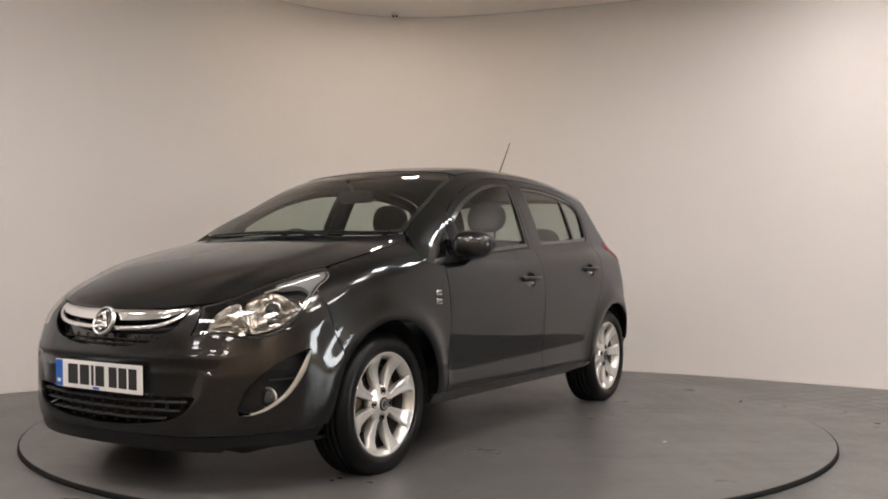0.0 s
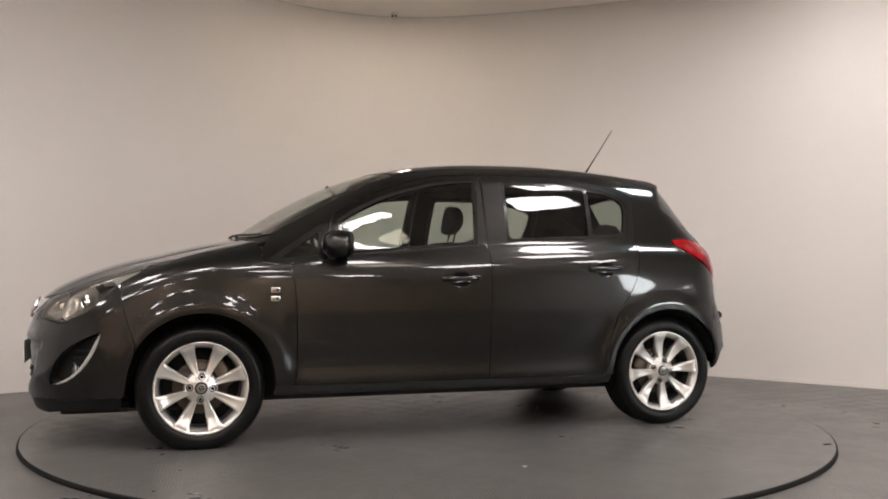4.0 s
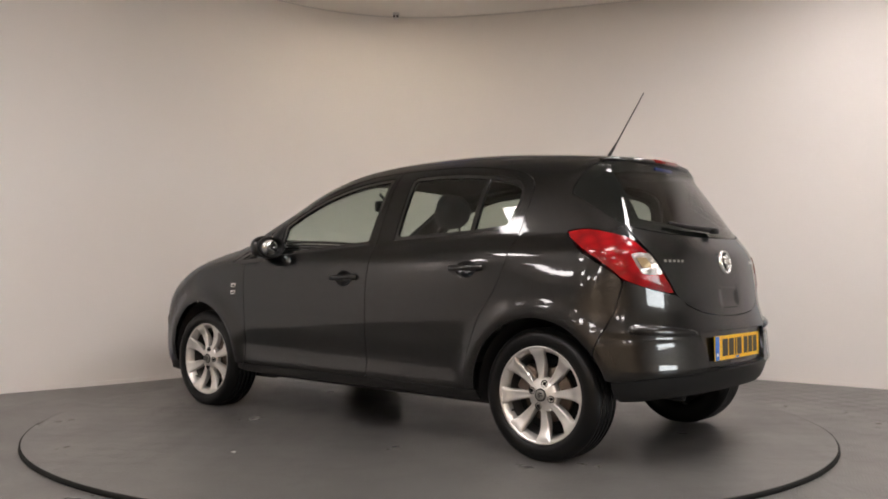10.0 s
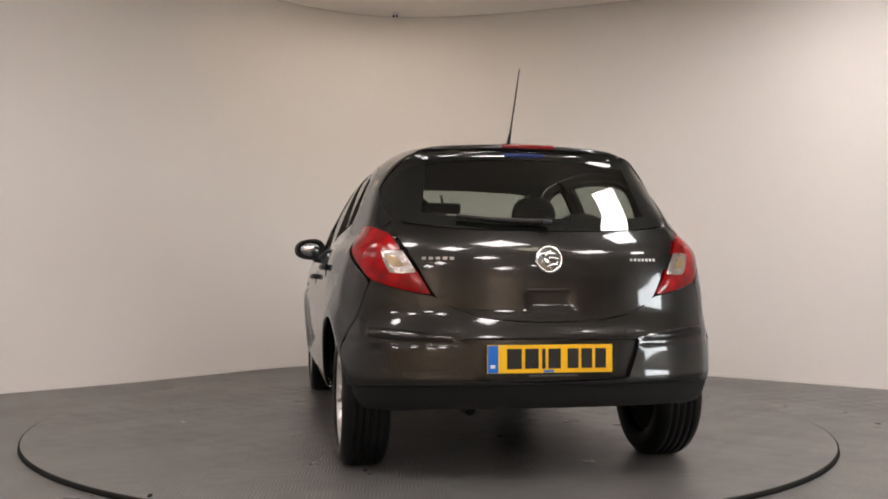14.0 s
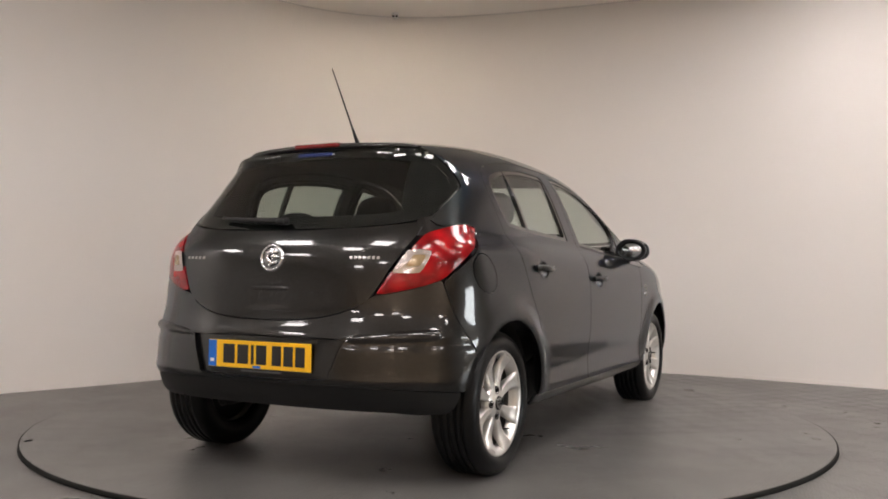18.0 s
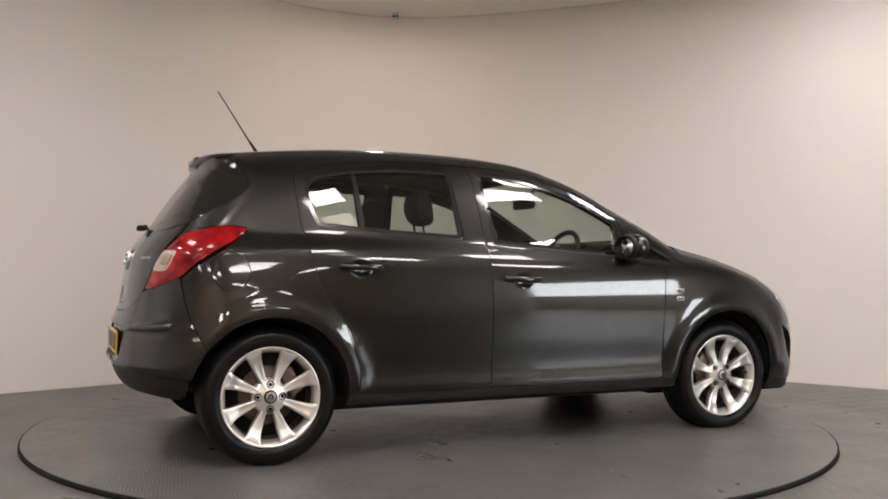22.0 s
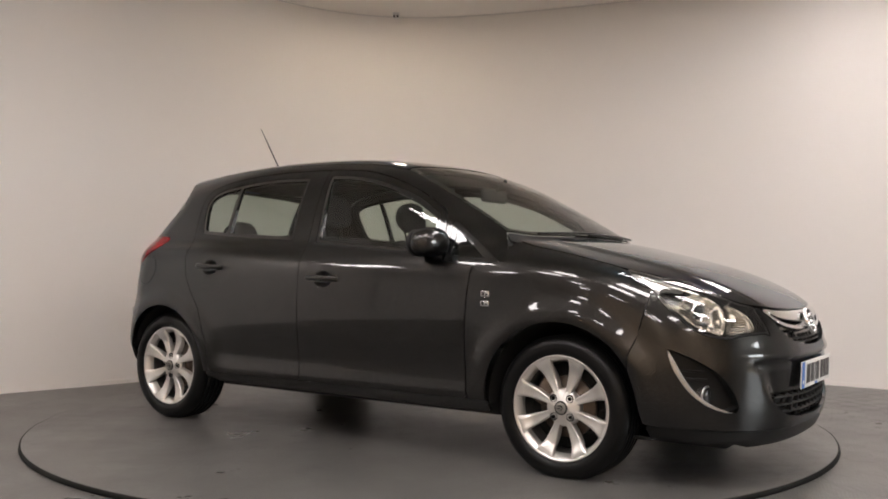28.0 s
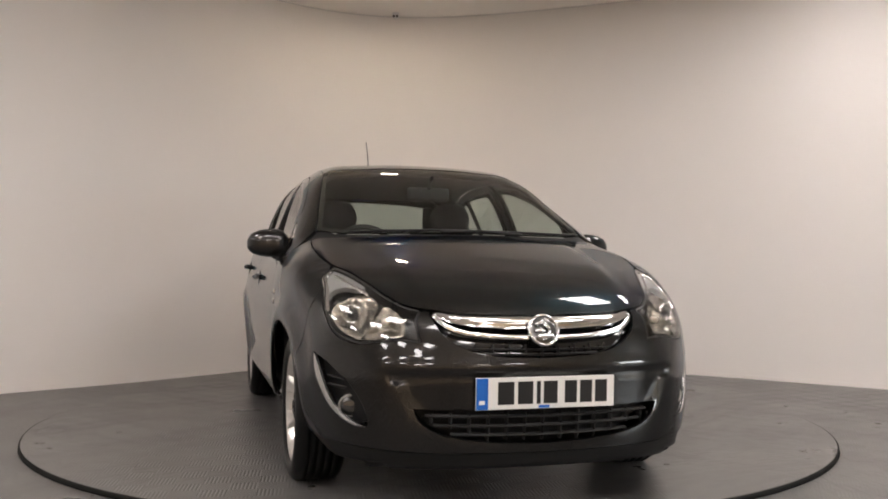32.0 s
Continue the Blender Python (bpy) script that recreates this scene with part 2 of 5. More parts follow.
def tube(bm, pts, r, sides=8, taper=None):
    """A round bar along a line of points."""
    pts = [Vector(q) for q in pts]
    rings = []
    up = Vector((0, 0, 1))
    for i, q in enumerate(pts):
        d = (pts[min(i + 1, len(pts) - 1)] - pts[max(i - 1, 0)]).normalized()
        u = d.cross(up)
        u = d.cross(Vector((0, 1, 0))) if u.length < 0.05 else u
        u.normalize()
        v = d.cross(u)
        rr = r if taper is None else r + (taper - r) * i / (len(pts) - 1)
        rings.append([bm.verts.new(q + rr * (math.cos(2 * math.pi * k / sides) * u + math.sin(2 * math.pi * k / sides) * v)) for k in range(sides)])
    for a, b in zip(rings, rings[1:]):
        for k in range(sides):
            bm.faces.new((a[k], a[(k + 1) % sides], b[(k + 1) % sides], b[k]))
    bm.faces.new(rings[0][::-1])
    bm.faces.new(rings[-1])


# ---- the room ----
ROOM_H, FLOOR_Z = 3.26, -0.022
EAST_X, WEST_X, SOUTH_Y = 7.4, -7.2, -8.9


def flow(pts, n=12, closed=False):
    """A smooth line through points; a point given twice stays a corner."""
    p = np.array(pts, float)
    m = len(p)
    out = []
    for i in range(m if closed else m - 1):
        a, b = p[i], p[(i + 1) % m]
        if np.allclose(a, b):
            continue
        z = p[i - 1] if (closed or i > 0) else a
        c = p[(i + 2) % m] if (closed or i + 2 < m) else b
        t = np.linspace(0, 1, n, endpoint=False)[:, None]
        out.append(0.5 * (2 * a + (b - z) * t + (2 * z - 5 * a + 4 * b - c) * t**2 + (3 * a - z - 3 * b + c) * t**3))
    if not closed:
        out.append(p[-1:])
    return np.concatenate(out)


def wall_line():
    """The plan of the curved back wall, from its far left end to its far right end."""
    bend = [(-3.0, 1.0), (-2.42, 1.53), (-2.09, 1.89), (-1.75, 2.29), (-1.42, 2.65), (-1.08, 2.93), (-0.67, 3.12), (-0.28, 3.19), (0.12, 3.165), (0.61, 3.04), (1.05, 2.88), (1.65, 2.63), (2.15, 2.385), (2.53, 2.14), (2.89, 1.87), (3.44, 1.46)]
    pts = [Vector(q) for q in flow(bend, 5)]
    a, b = pts[0], pts[-1]
    da, db = Vector((-0.735, -0.678)), Vector((0.80, -0.60))
    return [a + da * k for k in (5.7, 4.0, 2.8, 1.8, 1.0, 0.4)] + pts + [b + db * k for k in (0.4, 1.0, 1.8, 2.8, 4.0, 5.0)]


def curtain(name, line, z0, z1, thick, material, label, category):
    """A standing wall of the given thickness behind a plan line."""
    n = len(line)
    pts = [Vector(q) for q in line]
    out = []
    for i, q in enumerate(pts):
        d = (pts[min(i + 1, n - 1)] - pts[max(i - 1, 0)]).normalized()
        out.append(q + Vector((-d.y, d.x)) * thick)
    verts, faces = [], []
    for i in range(n):
        for q in (pts[i], out[i]):
            verts += [(q.x, q.y, z0), (q.x, q.y, z1)]
    for i in range(n - 1):
        a, b = 4 * i, 4 * (i + 1)
        faces += [(a, b, b + 1, a + 1), (a + 2, a + 3, b + 3, b + 2), (a + 1, b + 1, b + 3, a + 3), (a, a + 2, b + 2, b)]
    faces += [(0, 1, 3, 2), (4 * n - 4, 4 * n - 2, 4 * n - 1, 4 * n - 3)]
    return tagged(data_part(name, verts, faces, material, smooth=False), label, category, kind="structure")


DOOR_Y0, DOOR_Y1, DOOR_H = -6.1, -3.6, 2.36


def build_room():
    line = wall_line()
    w = curtain("wall_north", line, FLOOR_Z, ROOM_H, 0.15, WALL, "curved matt white painted showroom wall", "wall")
    w.data.polygons.foreach_set("use_smooth", [True] * len(w.data.polygons))
    w.data.set_sharp_from_angle(angle=radians(40))
    skirt = [q + Vector((-d.y, d.x)) * -0.012 for q, d in zip(line, [(line[min(i + 1, len(line) - 1)] - line[max(i - 1, 0)]).normalized() for i in range(len(line))])]
    curtain("baseboard", skirt, FLOOR_Z, FLOOR_Z + 0.03, 0.010, WALL, "low white skirting along the curved wall", "skirting")
    # a grey strip stands for the shade in the gap under the ceiling
    curtain("trim", skirt, ROOM_H - 0.010, ROOM_H, 0.010, GREYWALL, "thin grey strip drawing the shadow gap under the ceiling", "trim")
    # both walls are unseen, added to close the room and bounce light
    curtain("wall_west", [(WEST_X, SOUTH_Y), (WEST_X, -2.9)], FLOOR_Z, ROOM_H, 0.15, GREYWALL, "unseen pale grey side wall, added to close the room and bounce light", "wall")
    curtain("wall_south", [(EAST_X, SOUTH_Y), (WEST_X, SOUTH_Y)], FLOOR_Z, ROOM_H, 0.15, BOUNCEWALL, "unseen warm beige wall facing the stand, added to bounce light", "wall")
    # the side wall with the open vehicle door
    bm = bmesh.new()
    x0, x1 = EAST_X, EAST_X + 0.2
    box(bm, x0, x1, SOUTH_Y, DOOR_Y0, FLOOR_Z, ROOM_H)
    box(bm, x0, x1, DOOR_Y1, -1.5, FLOOR_Z, ROOM_H)
    box(bm, x0, x1, DOOR_Y0, DOOR_Y1, DOOR_H, ROOM_H)
    tagged(part("wall_east", bm, GREYWALL, smooth=False), "pale grey painted side wall with a wide vehicle opening", "wall", kind="structure")
    bm = bmesh.new()
    box(bm, WEST_X - 0.3, EAST_X + 0.3, SOUTH_Y - 0.3, 4.0, ROOM_H, ROOM_H + 0.12)
    tagged(part("ceiling", bm, CEIL, smooth=False), "dull beige painted ceiling over the turntable", "ceiling", kind="structure")
    bm = bmesh.new()
    box(bm, WEST_X - 0.4, EAST_X + 0.2, SOUTH_Y - 0.4, 4.2, FLOOR_Z - 0.1, FLOOR_Z)
    tagged(part("floor", bm, FLOOR, smooth=False), "dark grey ribbed rubber showroom floor", "floor", kind="structure")
    # what lies outside the opening: a yard and a bright overcast sky
    bm = bmesh.new()
    box(bm, EAST_X + 0.2, EAST_X + 5.4, -12, 2, FLOOR_Z - 0.15, FLOOR_Z - 0.02)
    tagged(part("yard", bm, YARD, smooth=False), "brown-grey concrete yard outside the opening", "ground", kind="structure")
    bm = bmesh.new()
    box(bm, EAST_X + 5.2, EAST_X + 5.3, -12, 2, 1.50, 5.5)
    tagged(part("backdrop", bm, SKYGLOW, smooth=False), "bright overcast sky outside the opening", "sky", kind="structure")
    bm = bmesh.new()
    box(bm, EAST_X + 4.9, EAST_X + 5.2, -12, 2, FLOOR_Z - 0.02, 1.50)
    tagged(part("yard_wall", bm, YARD, smooth=False), "low brown wall across the yard", "wall", kind="structure")


def build_turntable():
    table = tagged(new("turntable"), "round grey rubber-covered car turntable, slightly proud of the floor", "turntable")
    bm = bmesh.new()
    lathe(bm, [(0.0, FLOOR_Z), (2.192, FLOOR_Z), (2.192, -0.001), (2.191, 0.0), (0.0, 0.0)], 160, "z")
    bmesh.ops.remove_doubles(bm, verts=bm.verts, dist=1e-5)
    part("deck", bm, TABLE, table, smooth=False)
    bm = bmesh.new()
    lathe(bm, [(2.1925, FLOOR_Z), (2.203, FLOOR_Z), (2.2005, -0.005), (2.198, -0.002), (2.1925, -0.002)], 200, "z", True)
    part("edge_strip", bm, GAPBLACK, table, "black rubber edge strip")
    # a dark mark and a pale speck on the deck
    for name, x, y, sx, sy, m in (("mark", -1.65, 1.386, 0.022, 0.008, GAPBLACK), ("speck", 0.012, 1.41, 0.008, 0.008, WHITEMETAL)):
        bm = bmesh.new()
        box(bm, x - sx, x + sx, y - sy, y + sy, 0.0, 0.003, 0.001)
        part(name, bm, m, table)
    return table


def ceiling_panel(x, y, turned, sx=0.595, sy=0.595, lit=PANEL, label="square lit white LED panel in the ceiling, inferred or added as fill"):
    p = tagged(new("ceiling_light"), label, "ceiling light", "ceiling panels")
    p.matrix_basis = pose(x, y, ROOM_H, 0, 0, turned)
    bm = bmesh.new()
    hx, hy, t = sx / 2, sy / 2, 0.012
    for a in ((-hx, hx, -hy, -hy + t), (-hx, hx, hy - t, hy), (-hx, -hx + t, -hy + t, hy - t), (hx - t, hx, -hy + t, hy - t)):
        box(bm, *a, -0.026, 0.0)
    part("frame", bm, WHITEMETAL, p, smooth=False)
    bm = bmesh.new()
    box(bm, -hx + t, hx - t, -hy + t, hy - t, -0.022, -0.003)
    part("diffuser", bm, lit, p, "glowing opal diffuser", smooth=False)
    return p


build_room()
turntable = build_turntable()
# near ones follow reflections; those below x -4 or y -7 are added fill
PANELS = [(0.90, -2.72), (-1.12, -2.92), (1.75, -0.60), (2.30, -1.60), (-2.65, -1.80), (0.1, -3.7), (2.6, -3.5), (-2.3, -3.4), (2.65, 0.50), (3.9, -2.9), (-4.6, -3.5), (-4.95, -1.75), (1.3, -5.6), (-3.2, -5.4), (3.5, -7.2), (-0.6, -7.3), (-2.7, -7.2), (-4.8, -7.4), (-1.6, -8.2), (2.6, -8.2)]
for q in PANELS:
    ceiling_panel(*q, -38)
ceiling_panel(1.62, -3.36, -38, lit=DIMPANEL, label="square dim cream-coloured panel in the ceiling")
# added fill light: brightens and warms the middle of the wall top
ceiling_panel(-0.35, 2.20, 8, 0.21, 0.21, WARMFILL, "small warm fill panel added to light the curved wall")


def build_camera_dome():
    """The small security camera on the ceiling by the wall."""
    c = tagged(new("security_camera"), "small white security camera on the ceiling by the wall", "camera")
    c.location = (-0.36, 3.05, ROOM_H)
    bm = bmesh.new()
    lathe(bm, [(0.0, 0.0), (0.032, 0.0), (0.032, -0.012), (0.020, -0.016), (0.0, -0.016)], 20, "z")
    part("base", bm, WHITEMETAL, c)
    bm = bmesh.new()
    bmesh.ops.create_uvsphere(bm, u_segments=16, v_segments=10, radius=0.032)
    bmesh.ops.translate(bm, vec=(0, -0.01, -0.035), verts=bm.verts)
    part("housing", bm, WHITEMETAL, c)
    for k in (-0.015, 0.015):
        bm = bmesh.new()
        lathe(bm, [(0.0, -0.048), (0.010, -0.048), (0.011, -0.036), (0.0, -0.036)], 12, "y")
        bmesh.ops.translate(bm, vec=(k, 0, -0.042), verts=bm.verts)
        part("lens", bm, GLOSS_BLACK, c)


build_camera_dome()


# ---- the car's skin: one smooth form, from a side profile and a half width ----
PROFILE = [
    (1.60, 0.165), (1.95, 0.145), (2.035, 0.152), (2.072, 0.195), (2.095, 0.30), (2.10, 0.42), (2.097, 0.51), (2.08, 0.59), (2.055, 0.655),
    (2.01, 0.71), (1.935, 0.765), (1.81, 0.825), (1.66, 0.878), (1.46, 0.929), (1.28, 0.972), (1.12, 1.008), (1.05, 1.035), (0.95, 1.105),
    (0.81, 1.195), (0.63, 1.292), (0.468, 1.362), (0.306, 1.412), (0.13, 1.447), (-0.067, 1.468), (-0.25, 1.478), (-0.45, 1.483), (-0.65, 1.483),
    (-0.87, 1.474), (-1.13, 1.455), (-1.26, 1.444), (-1.40, 1.430), (-1.485, 1.417), (-1.485, 1.417), (-1.475, 1.380), (-1.475, 1.380), (-1.585, 1.235), (-1.69, 1.075), (-1.752, 0.995), (-1.780, 0.950),
    (-1.797, 0.895), (-1.812, 0.80), (-1.826, 0.70), (-1.846, 0.635), (-1.864, 0.592), (-1.876, 0.50), (-1.881, 0.43), (-1.870, 0.395), (-1.848, 0.335), (-1.81, 0.295),
    (-1.70, 0.272), (-1.45, 0.235), (-1.20, 0.20), (0.0, 0.19),
]


class Form:
    """The signed distance of the side profile on a grid, and the half width."""

    def __init__(self):
        q = flow(PROFILE, 8, True)
        self.x0, self.z0, self.d = -2.4, -0.2, 0.01
        xs, zs = np.arange(self.x0, 2.5, self.d), np.arange(self.z0, 1.9, self.d)
        gx, gz = np.meshgrid(xs, zs, indexing="ij")
        self.grid = poly_distance(np.c_[gx.ravel(), gz.ravel()], q).reshape(gx.shape)
        zt = [(0.10, 0.76), (0.20, 0.785), (0.26, 0.815), (0.33, 0.832), (0.42, 0.837), (0.52, 0.844), (0.62, 0.849), (0.72, 0.849), (0.80, 0.843),
              (0.86, 0.833), (0.90, 0.820), (0.93, 0.804), (0.955, 0.786), (0.975, 0.774), (1.00, 0.765), (1.10, 0.728), (1.20, 0.688), (1.30, 0.642), (1.38, 0.600), (1.45, 0.560), (1.60, 0.46)]
        self.wt = flow(zt, 8)

    def profile(self, x, z):
        u, v = (x - self.x0) / self.d, (z - self.z0) / self.d
        i = np.clip(u.astype(int), 0, self.grid.shape[0] - 2)
        j = np.clip(v.astype(int), 0, self.grid.shape[1] - 2)
        a, b, g = np.clip(u - i, 0, 1), np.clip(v - j, 0, 1), self.grid
        return (1 - a) * ((1 - b) * g[i, j] + b * g[i, j + 1]) + a * ((1 - b) * g[i + 1, j] + b * g[i + 1, j + 1])

    def half(self, x, z):
        rise = 0.045 * np.clip((0.1 - x) / 1.1, 0, 1) * step(0.70, 0.86, z) * step(1.30, 1.06, z)
        w = np.interp(z - rise, self.wt[:, 0], self.wt[:, 1]) - 0.37 * rise * step(0.95, 1.02, z)
        high = step(0.85, 1.1, z)
        f, r, g = np.clip((x - 0.9) / 1.2, 0, 2), np.clip((-0.9 - x) / 1.0, 0, 2), np.clip((x - 0.2) / 0.8, 0, 2)
        w = w - (0.15 + 0.05 * step(0.5, 0.8, z)) * f**2.2 - (0.064 + 0.030 * high) * r**2 - 0.035 * high * g**2
        w = w - 0.014 * step(0.75, 0.9, z) * step(0.9, 1.4, -x) - 0.010 * step(0.45, 0.6, z) * step(1.3, 1.7, x)
        for c, swell in ((1.264, 0.020), (-1.264, 0.021)):  # swollen wheel arches
            d = np.hypot(x - c, z - 0.30)
            w = w + swell * np.exp(-((d - 0.375) / 0.058) ** 2) * step(0.20, 0.42, z)
        # the hollow and the kick along the foot of the doors
        foot = step(-0.95, -0.72, x) * step(0.95, 0.76, x)
        w = w + foot * (0.006 * step(0.350, 0.318, z) - 0.007 * np.exp(-((z - 0.41) / 0.065) ** 2))
        return w

    def f(self, x, y, z):
        y2 = y * y
        nose, tail = step(1.2, 1.9, x), step(0.9, 1.5, -x)
        xw = x + step(-0.2, 0.6, x) * 0.20 * y2 + nose * (-0.06 * y2 + 0.75 * y2 * y2) - tail * (0.12 * y2 + 0.40 * y2 * y2)
        zw = z + 0.10 * y2 * step(1.0, 1.25, z) + 0.03 * y2 * step(0.7, 0.9, z) * step(0.4, 1.0, x)
        a, b = self.profile(xw, zw), np.abs(y) - self.half(x, z)
        k = 0.10 + 0.06 * step(1.0, 1.2, z)
        h = np.maximum(1 - np.abs(a - b) / k, 0)
        return np.maximum(a, b) + k * 0.25 * h * h

    def solve(self, o, d, far, near):
        """Where rays from inside meet the skin, between near and far."""
        o, d = np.asarray(o, float), np.asarray(d, float)
        lo, hi = np.full(len(o), near), np.full(len(o), far)
        for _ in range(26):
            m = (lo + hi) / 2
            q = o + d * m[:, None]
            out = self.f(q[:, 0], q[:, 1], q[:, 2]) > 0
            hi, lo = np.where(out, m, hi), np.where(out, lo, m)
        return o + d * ((lo + hi) / 2)[:, None]


def step(a, b, x):
    t = np.clip((x - a) / (b - a), 0, 1)
    return t * t * (3 - 2 * t)


def poly_distance(pts, poly):
    """Signed distance to a closed outline, negative within."""
    best = np.full(len(pts), 1e9)
    inside = np.zeros(len(pts), bool)
    x, y = pts[:, 0], pts[:, 1]
    for a, b in zip(poly, np.roll(poly, -1, 0)):
        e = b - a
        l = e @ e
        if l < 1e-14:
            continue
        t = np.clip(((x - a[0]) * e[0] + (y - a[1]) * e[1]) / l, 0, 1)
        best = np.minimum(best, (x - a[0] - t * e[0]) ** 2 + (y - a[1] - t * e[1]) ** 2)
        if a[1] != b[1]:
            cross = ((a[1] > y) != (b[1] > y)) & (x < a[0] + e[0] * (y - a[1]) / e[1])
            inside ^= cross
    return np.where(inside, -1, 1) * np.sqrt(best)


FORM = Form()
SPREAD = 0.9  # metres to the radian in the wrapped views
NOSE_X, TAIL_X = 1.0, -1.0


def on_skin(view, q):
    """Points of the skin: 's' by x, z on the left side; 't' by x, y from above; 'f', 'b' by y, z from front and back; 'n', 'e' wrapped round nose and tail."""
    q = np.atleast_2d(np.asarray(q, float))
    a, b = q[:, 0], q[:, 1]
    o, d = np.zeros((len(q), 3)), np.zeros((len(q), 3))
    if view == "s":
        o[:, 0], o[:, 2], d[:, 1] = a, b, 1
        return FORM.solve(o, d, 1.1, 0.05)
    if view == "t":
        o[:, 0], o[:, 1], d[:, 2] = a, b, 1
        return FORM.solve(o, d, 1.7, 0.4)
    if view in "fb":
        s = 1 if view == "f" else -1
        o[:, 1], o[:, 2], d[:, 0] = a, b, s
        return FORM.solve(o, d, 2.4, 0.5)
    s, xc = (1, NOSE_X) if view == "n" else (-1, TAIL_X)
    o[:, 0], o[:, 2] = xc, b
    d[:, 0], d[:, 1] = s * np.cos(a / SPREAD), np.sin(a / SPREAD)
    return FORM.solve(o, d, 1.4, 0.1)


def to_view(view, p):
    p = np.atleast_2d(p)
    if view == "s":
        return p[:, [0, 2]]
    if view == "t":
        return p[:, [0, 1]]
    if view in "fb":
        return p[:, [1, 2]]
    s, xc = (1, NOSE_X) if view == "n" else (-1, TAIL_X)
    return np.c_[SPREAD * np.arctan2(p[:, 1], s * (p[:, 0] - xc)), p[:, 2]]


def outline(view, *runs):
    """An outline in one view, from runs of points given in others: (view, points) or (view, points, 'line')."""
    out = []
    for run in runs:
        q = np.array(run[1], float)
        if len(run) < 3:
            q = flow(q, 8)
        else:
            q = np.concatenate([np.linspace(a, b, 6, endpoint=False) for a, b in zip(q, q[1:])] + [q[-1:]])
        out.append(q if run[0] == view else to_view(view, on_skin(run[0], q)))
    return np.concatenate(out)


def mirrored(half):
    """A half outline, from the middle line outwards and back to it, made whole."""
    other = half[::-1] * np.array([-1, 1])
    return np.concatenate([half, other])


def clip(v, tris, phi):
    """Cuts a flat mesh along phi = 0 and keeps where phi is below."""
    phi = np.where(np.abs(phi) < 1e-7, -1e-7, phi)
    neg = phi < 0
    count = neg[tris].sum(1)
    keep = [tuple(t) for t in tris[count == 3]]
    v = [tuple(p) for p in v]
    cut = {}

    def cross(i, j):
        k = (i, j) if i < j else (j, i)
        if k not in cut:
            t = phi[k[0]] / (phi[k[0]] - phi[k[1]])
            cut[k] = len(v)
            v.append(tuple(np.array(v[k[0]]) * (1 - t) + np.array(v[k[1]]) * t))
        return cut[k]
    for t in tris[(count == 1) | (count == 2)]:
        ring = []
        for i in range(3):
            a, b = t[i], t[(i + 1) % 3]
            if neg[a]:
                ring.append(a)
            if neg[a] != neg[b]:
                ring.append(cross(a, b))
        keep += [(ring[0], ring[i], ring[i + 1]) for i in range(1, len(ring) - 1)]
    return np.array(v), np.array(keep, int).reshape(-1, 3)


def sheet(view, poly, holes=(), cell=0.02, gap=0.0018, ring=0.0):
    """A piece of the skin within an outline, less its holes; ring keeps only a border of that width."""
    lo, hi = poly.min(0) - 0.004, poly.max(0) + 0.004
    nx, ny = (np.ceil((hi - lo) / cell) + 1).astype(int)
    xs, ys = np.linspace(lo[0], hi[0], nx), np.linspace(lo[1], hi[1], ny)
    gx, gy = np.meshgrid(xs, ys, indexing="ij")
    v = np.c_[gx.ravel(), gy.ravel()]
    i, j = np.meshgrid(np.arange(nx - 1), np.arange(ny - 1), indexing="ij")
    a = (i * ny + j).ravel()
    even = ((i + j) % 2 == 0).ravel()
    b, c, d = a + ny, a + ny + 1, a + 1
    t1 = np.where(even[:, None], np.c_[a, b, c], np.c_[a, b, d])
    t2 = np.where(even[:, None], np.c_[a, c, d], np.c_[b, c, d])
    tris = np.concatenate([t1, t2])
    v, tris = clip(v, tris, poly_distance(v, poly) + gap)
    if ring:
        v, tris = clip(v, tris, -(poly_distance(v, poly) + ring))
    for h in holes:
        v, tris = clip(v, tris, gap - poly_distance(v, h))
    used, back = np.unique(tris, return_inverse=True)
    return v[used], back.reshape(-1, 3)


def skin_panel(name, view, poly, material, parent, holes=(), cell=0.02, gap=0.0018, ring=0.0, sink=0.0, fold=0.014, label="", bulge=None, side=1):
    """A body panel cut from the skin, with its edges folded inwards. side=-1 mirrors it to the right."""
    v, tris = sheet(view, poly, holes, cell, gap, ring)
    p = on_skin(view, v)
    n = np.zeros_like(p)
    fn = np.cross(p[tris[:, 1]] - p[tris[:, 0]], p[tris[:, 2]] - p[tris[:, 0]])
    for k in range(3):
        np.add.at(n, tris[:, k], fn)
    n /= np.maximum(np.linalg.norm(n, axis=1), 1e-12)[:, None]
    mid = np.array([0.0, 0.0, 0.7])
    if ((p - mid) * n).sum() < 0:
        n, tris = -n, tris[:, ::-1]
    if bulge is not None:
        p = p + n * bulge(p, v)[:, None]
    p = p - n * sink
    faces = [tuple(t) for t in tris]
    if fold:
        edges = {}
        for t in tris:
            for k in range(3):
                e = (t[k], t[(k + 1) % 3])
                edges[tuple(sorted(e))] = None if tuple(sorted(e)) in edges else e
        rim = [e for e in edges.values() if e]
        ids, extra = {}, []
        for e in rim:
            for i in e:
                if i not in ids:
                    ids[i] = len(p) + len(extra)
                    extra += [p[i], p[i] - n[i] * fold]
        if extra:
            p = np.concatenate([p, extra])
            faces += [(ids[b], ids[a], ids[a] + 1, ids[b] + 1) for a, b in rim]
    if side < 0:
        p = p * np.array([1, -1, 1])
        faces = [f[::-1] for f in faces]
    return data_part(name, p, faces, material, parent, label)


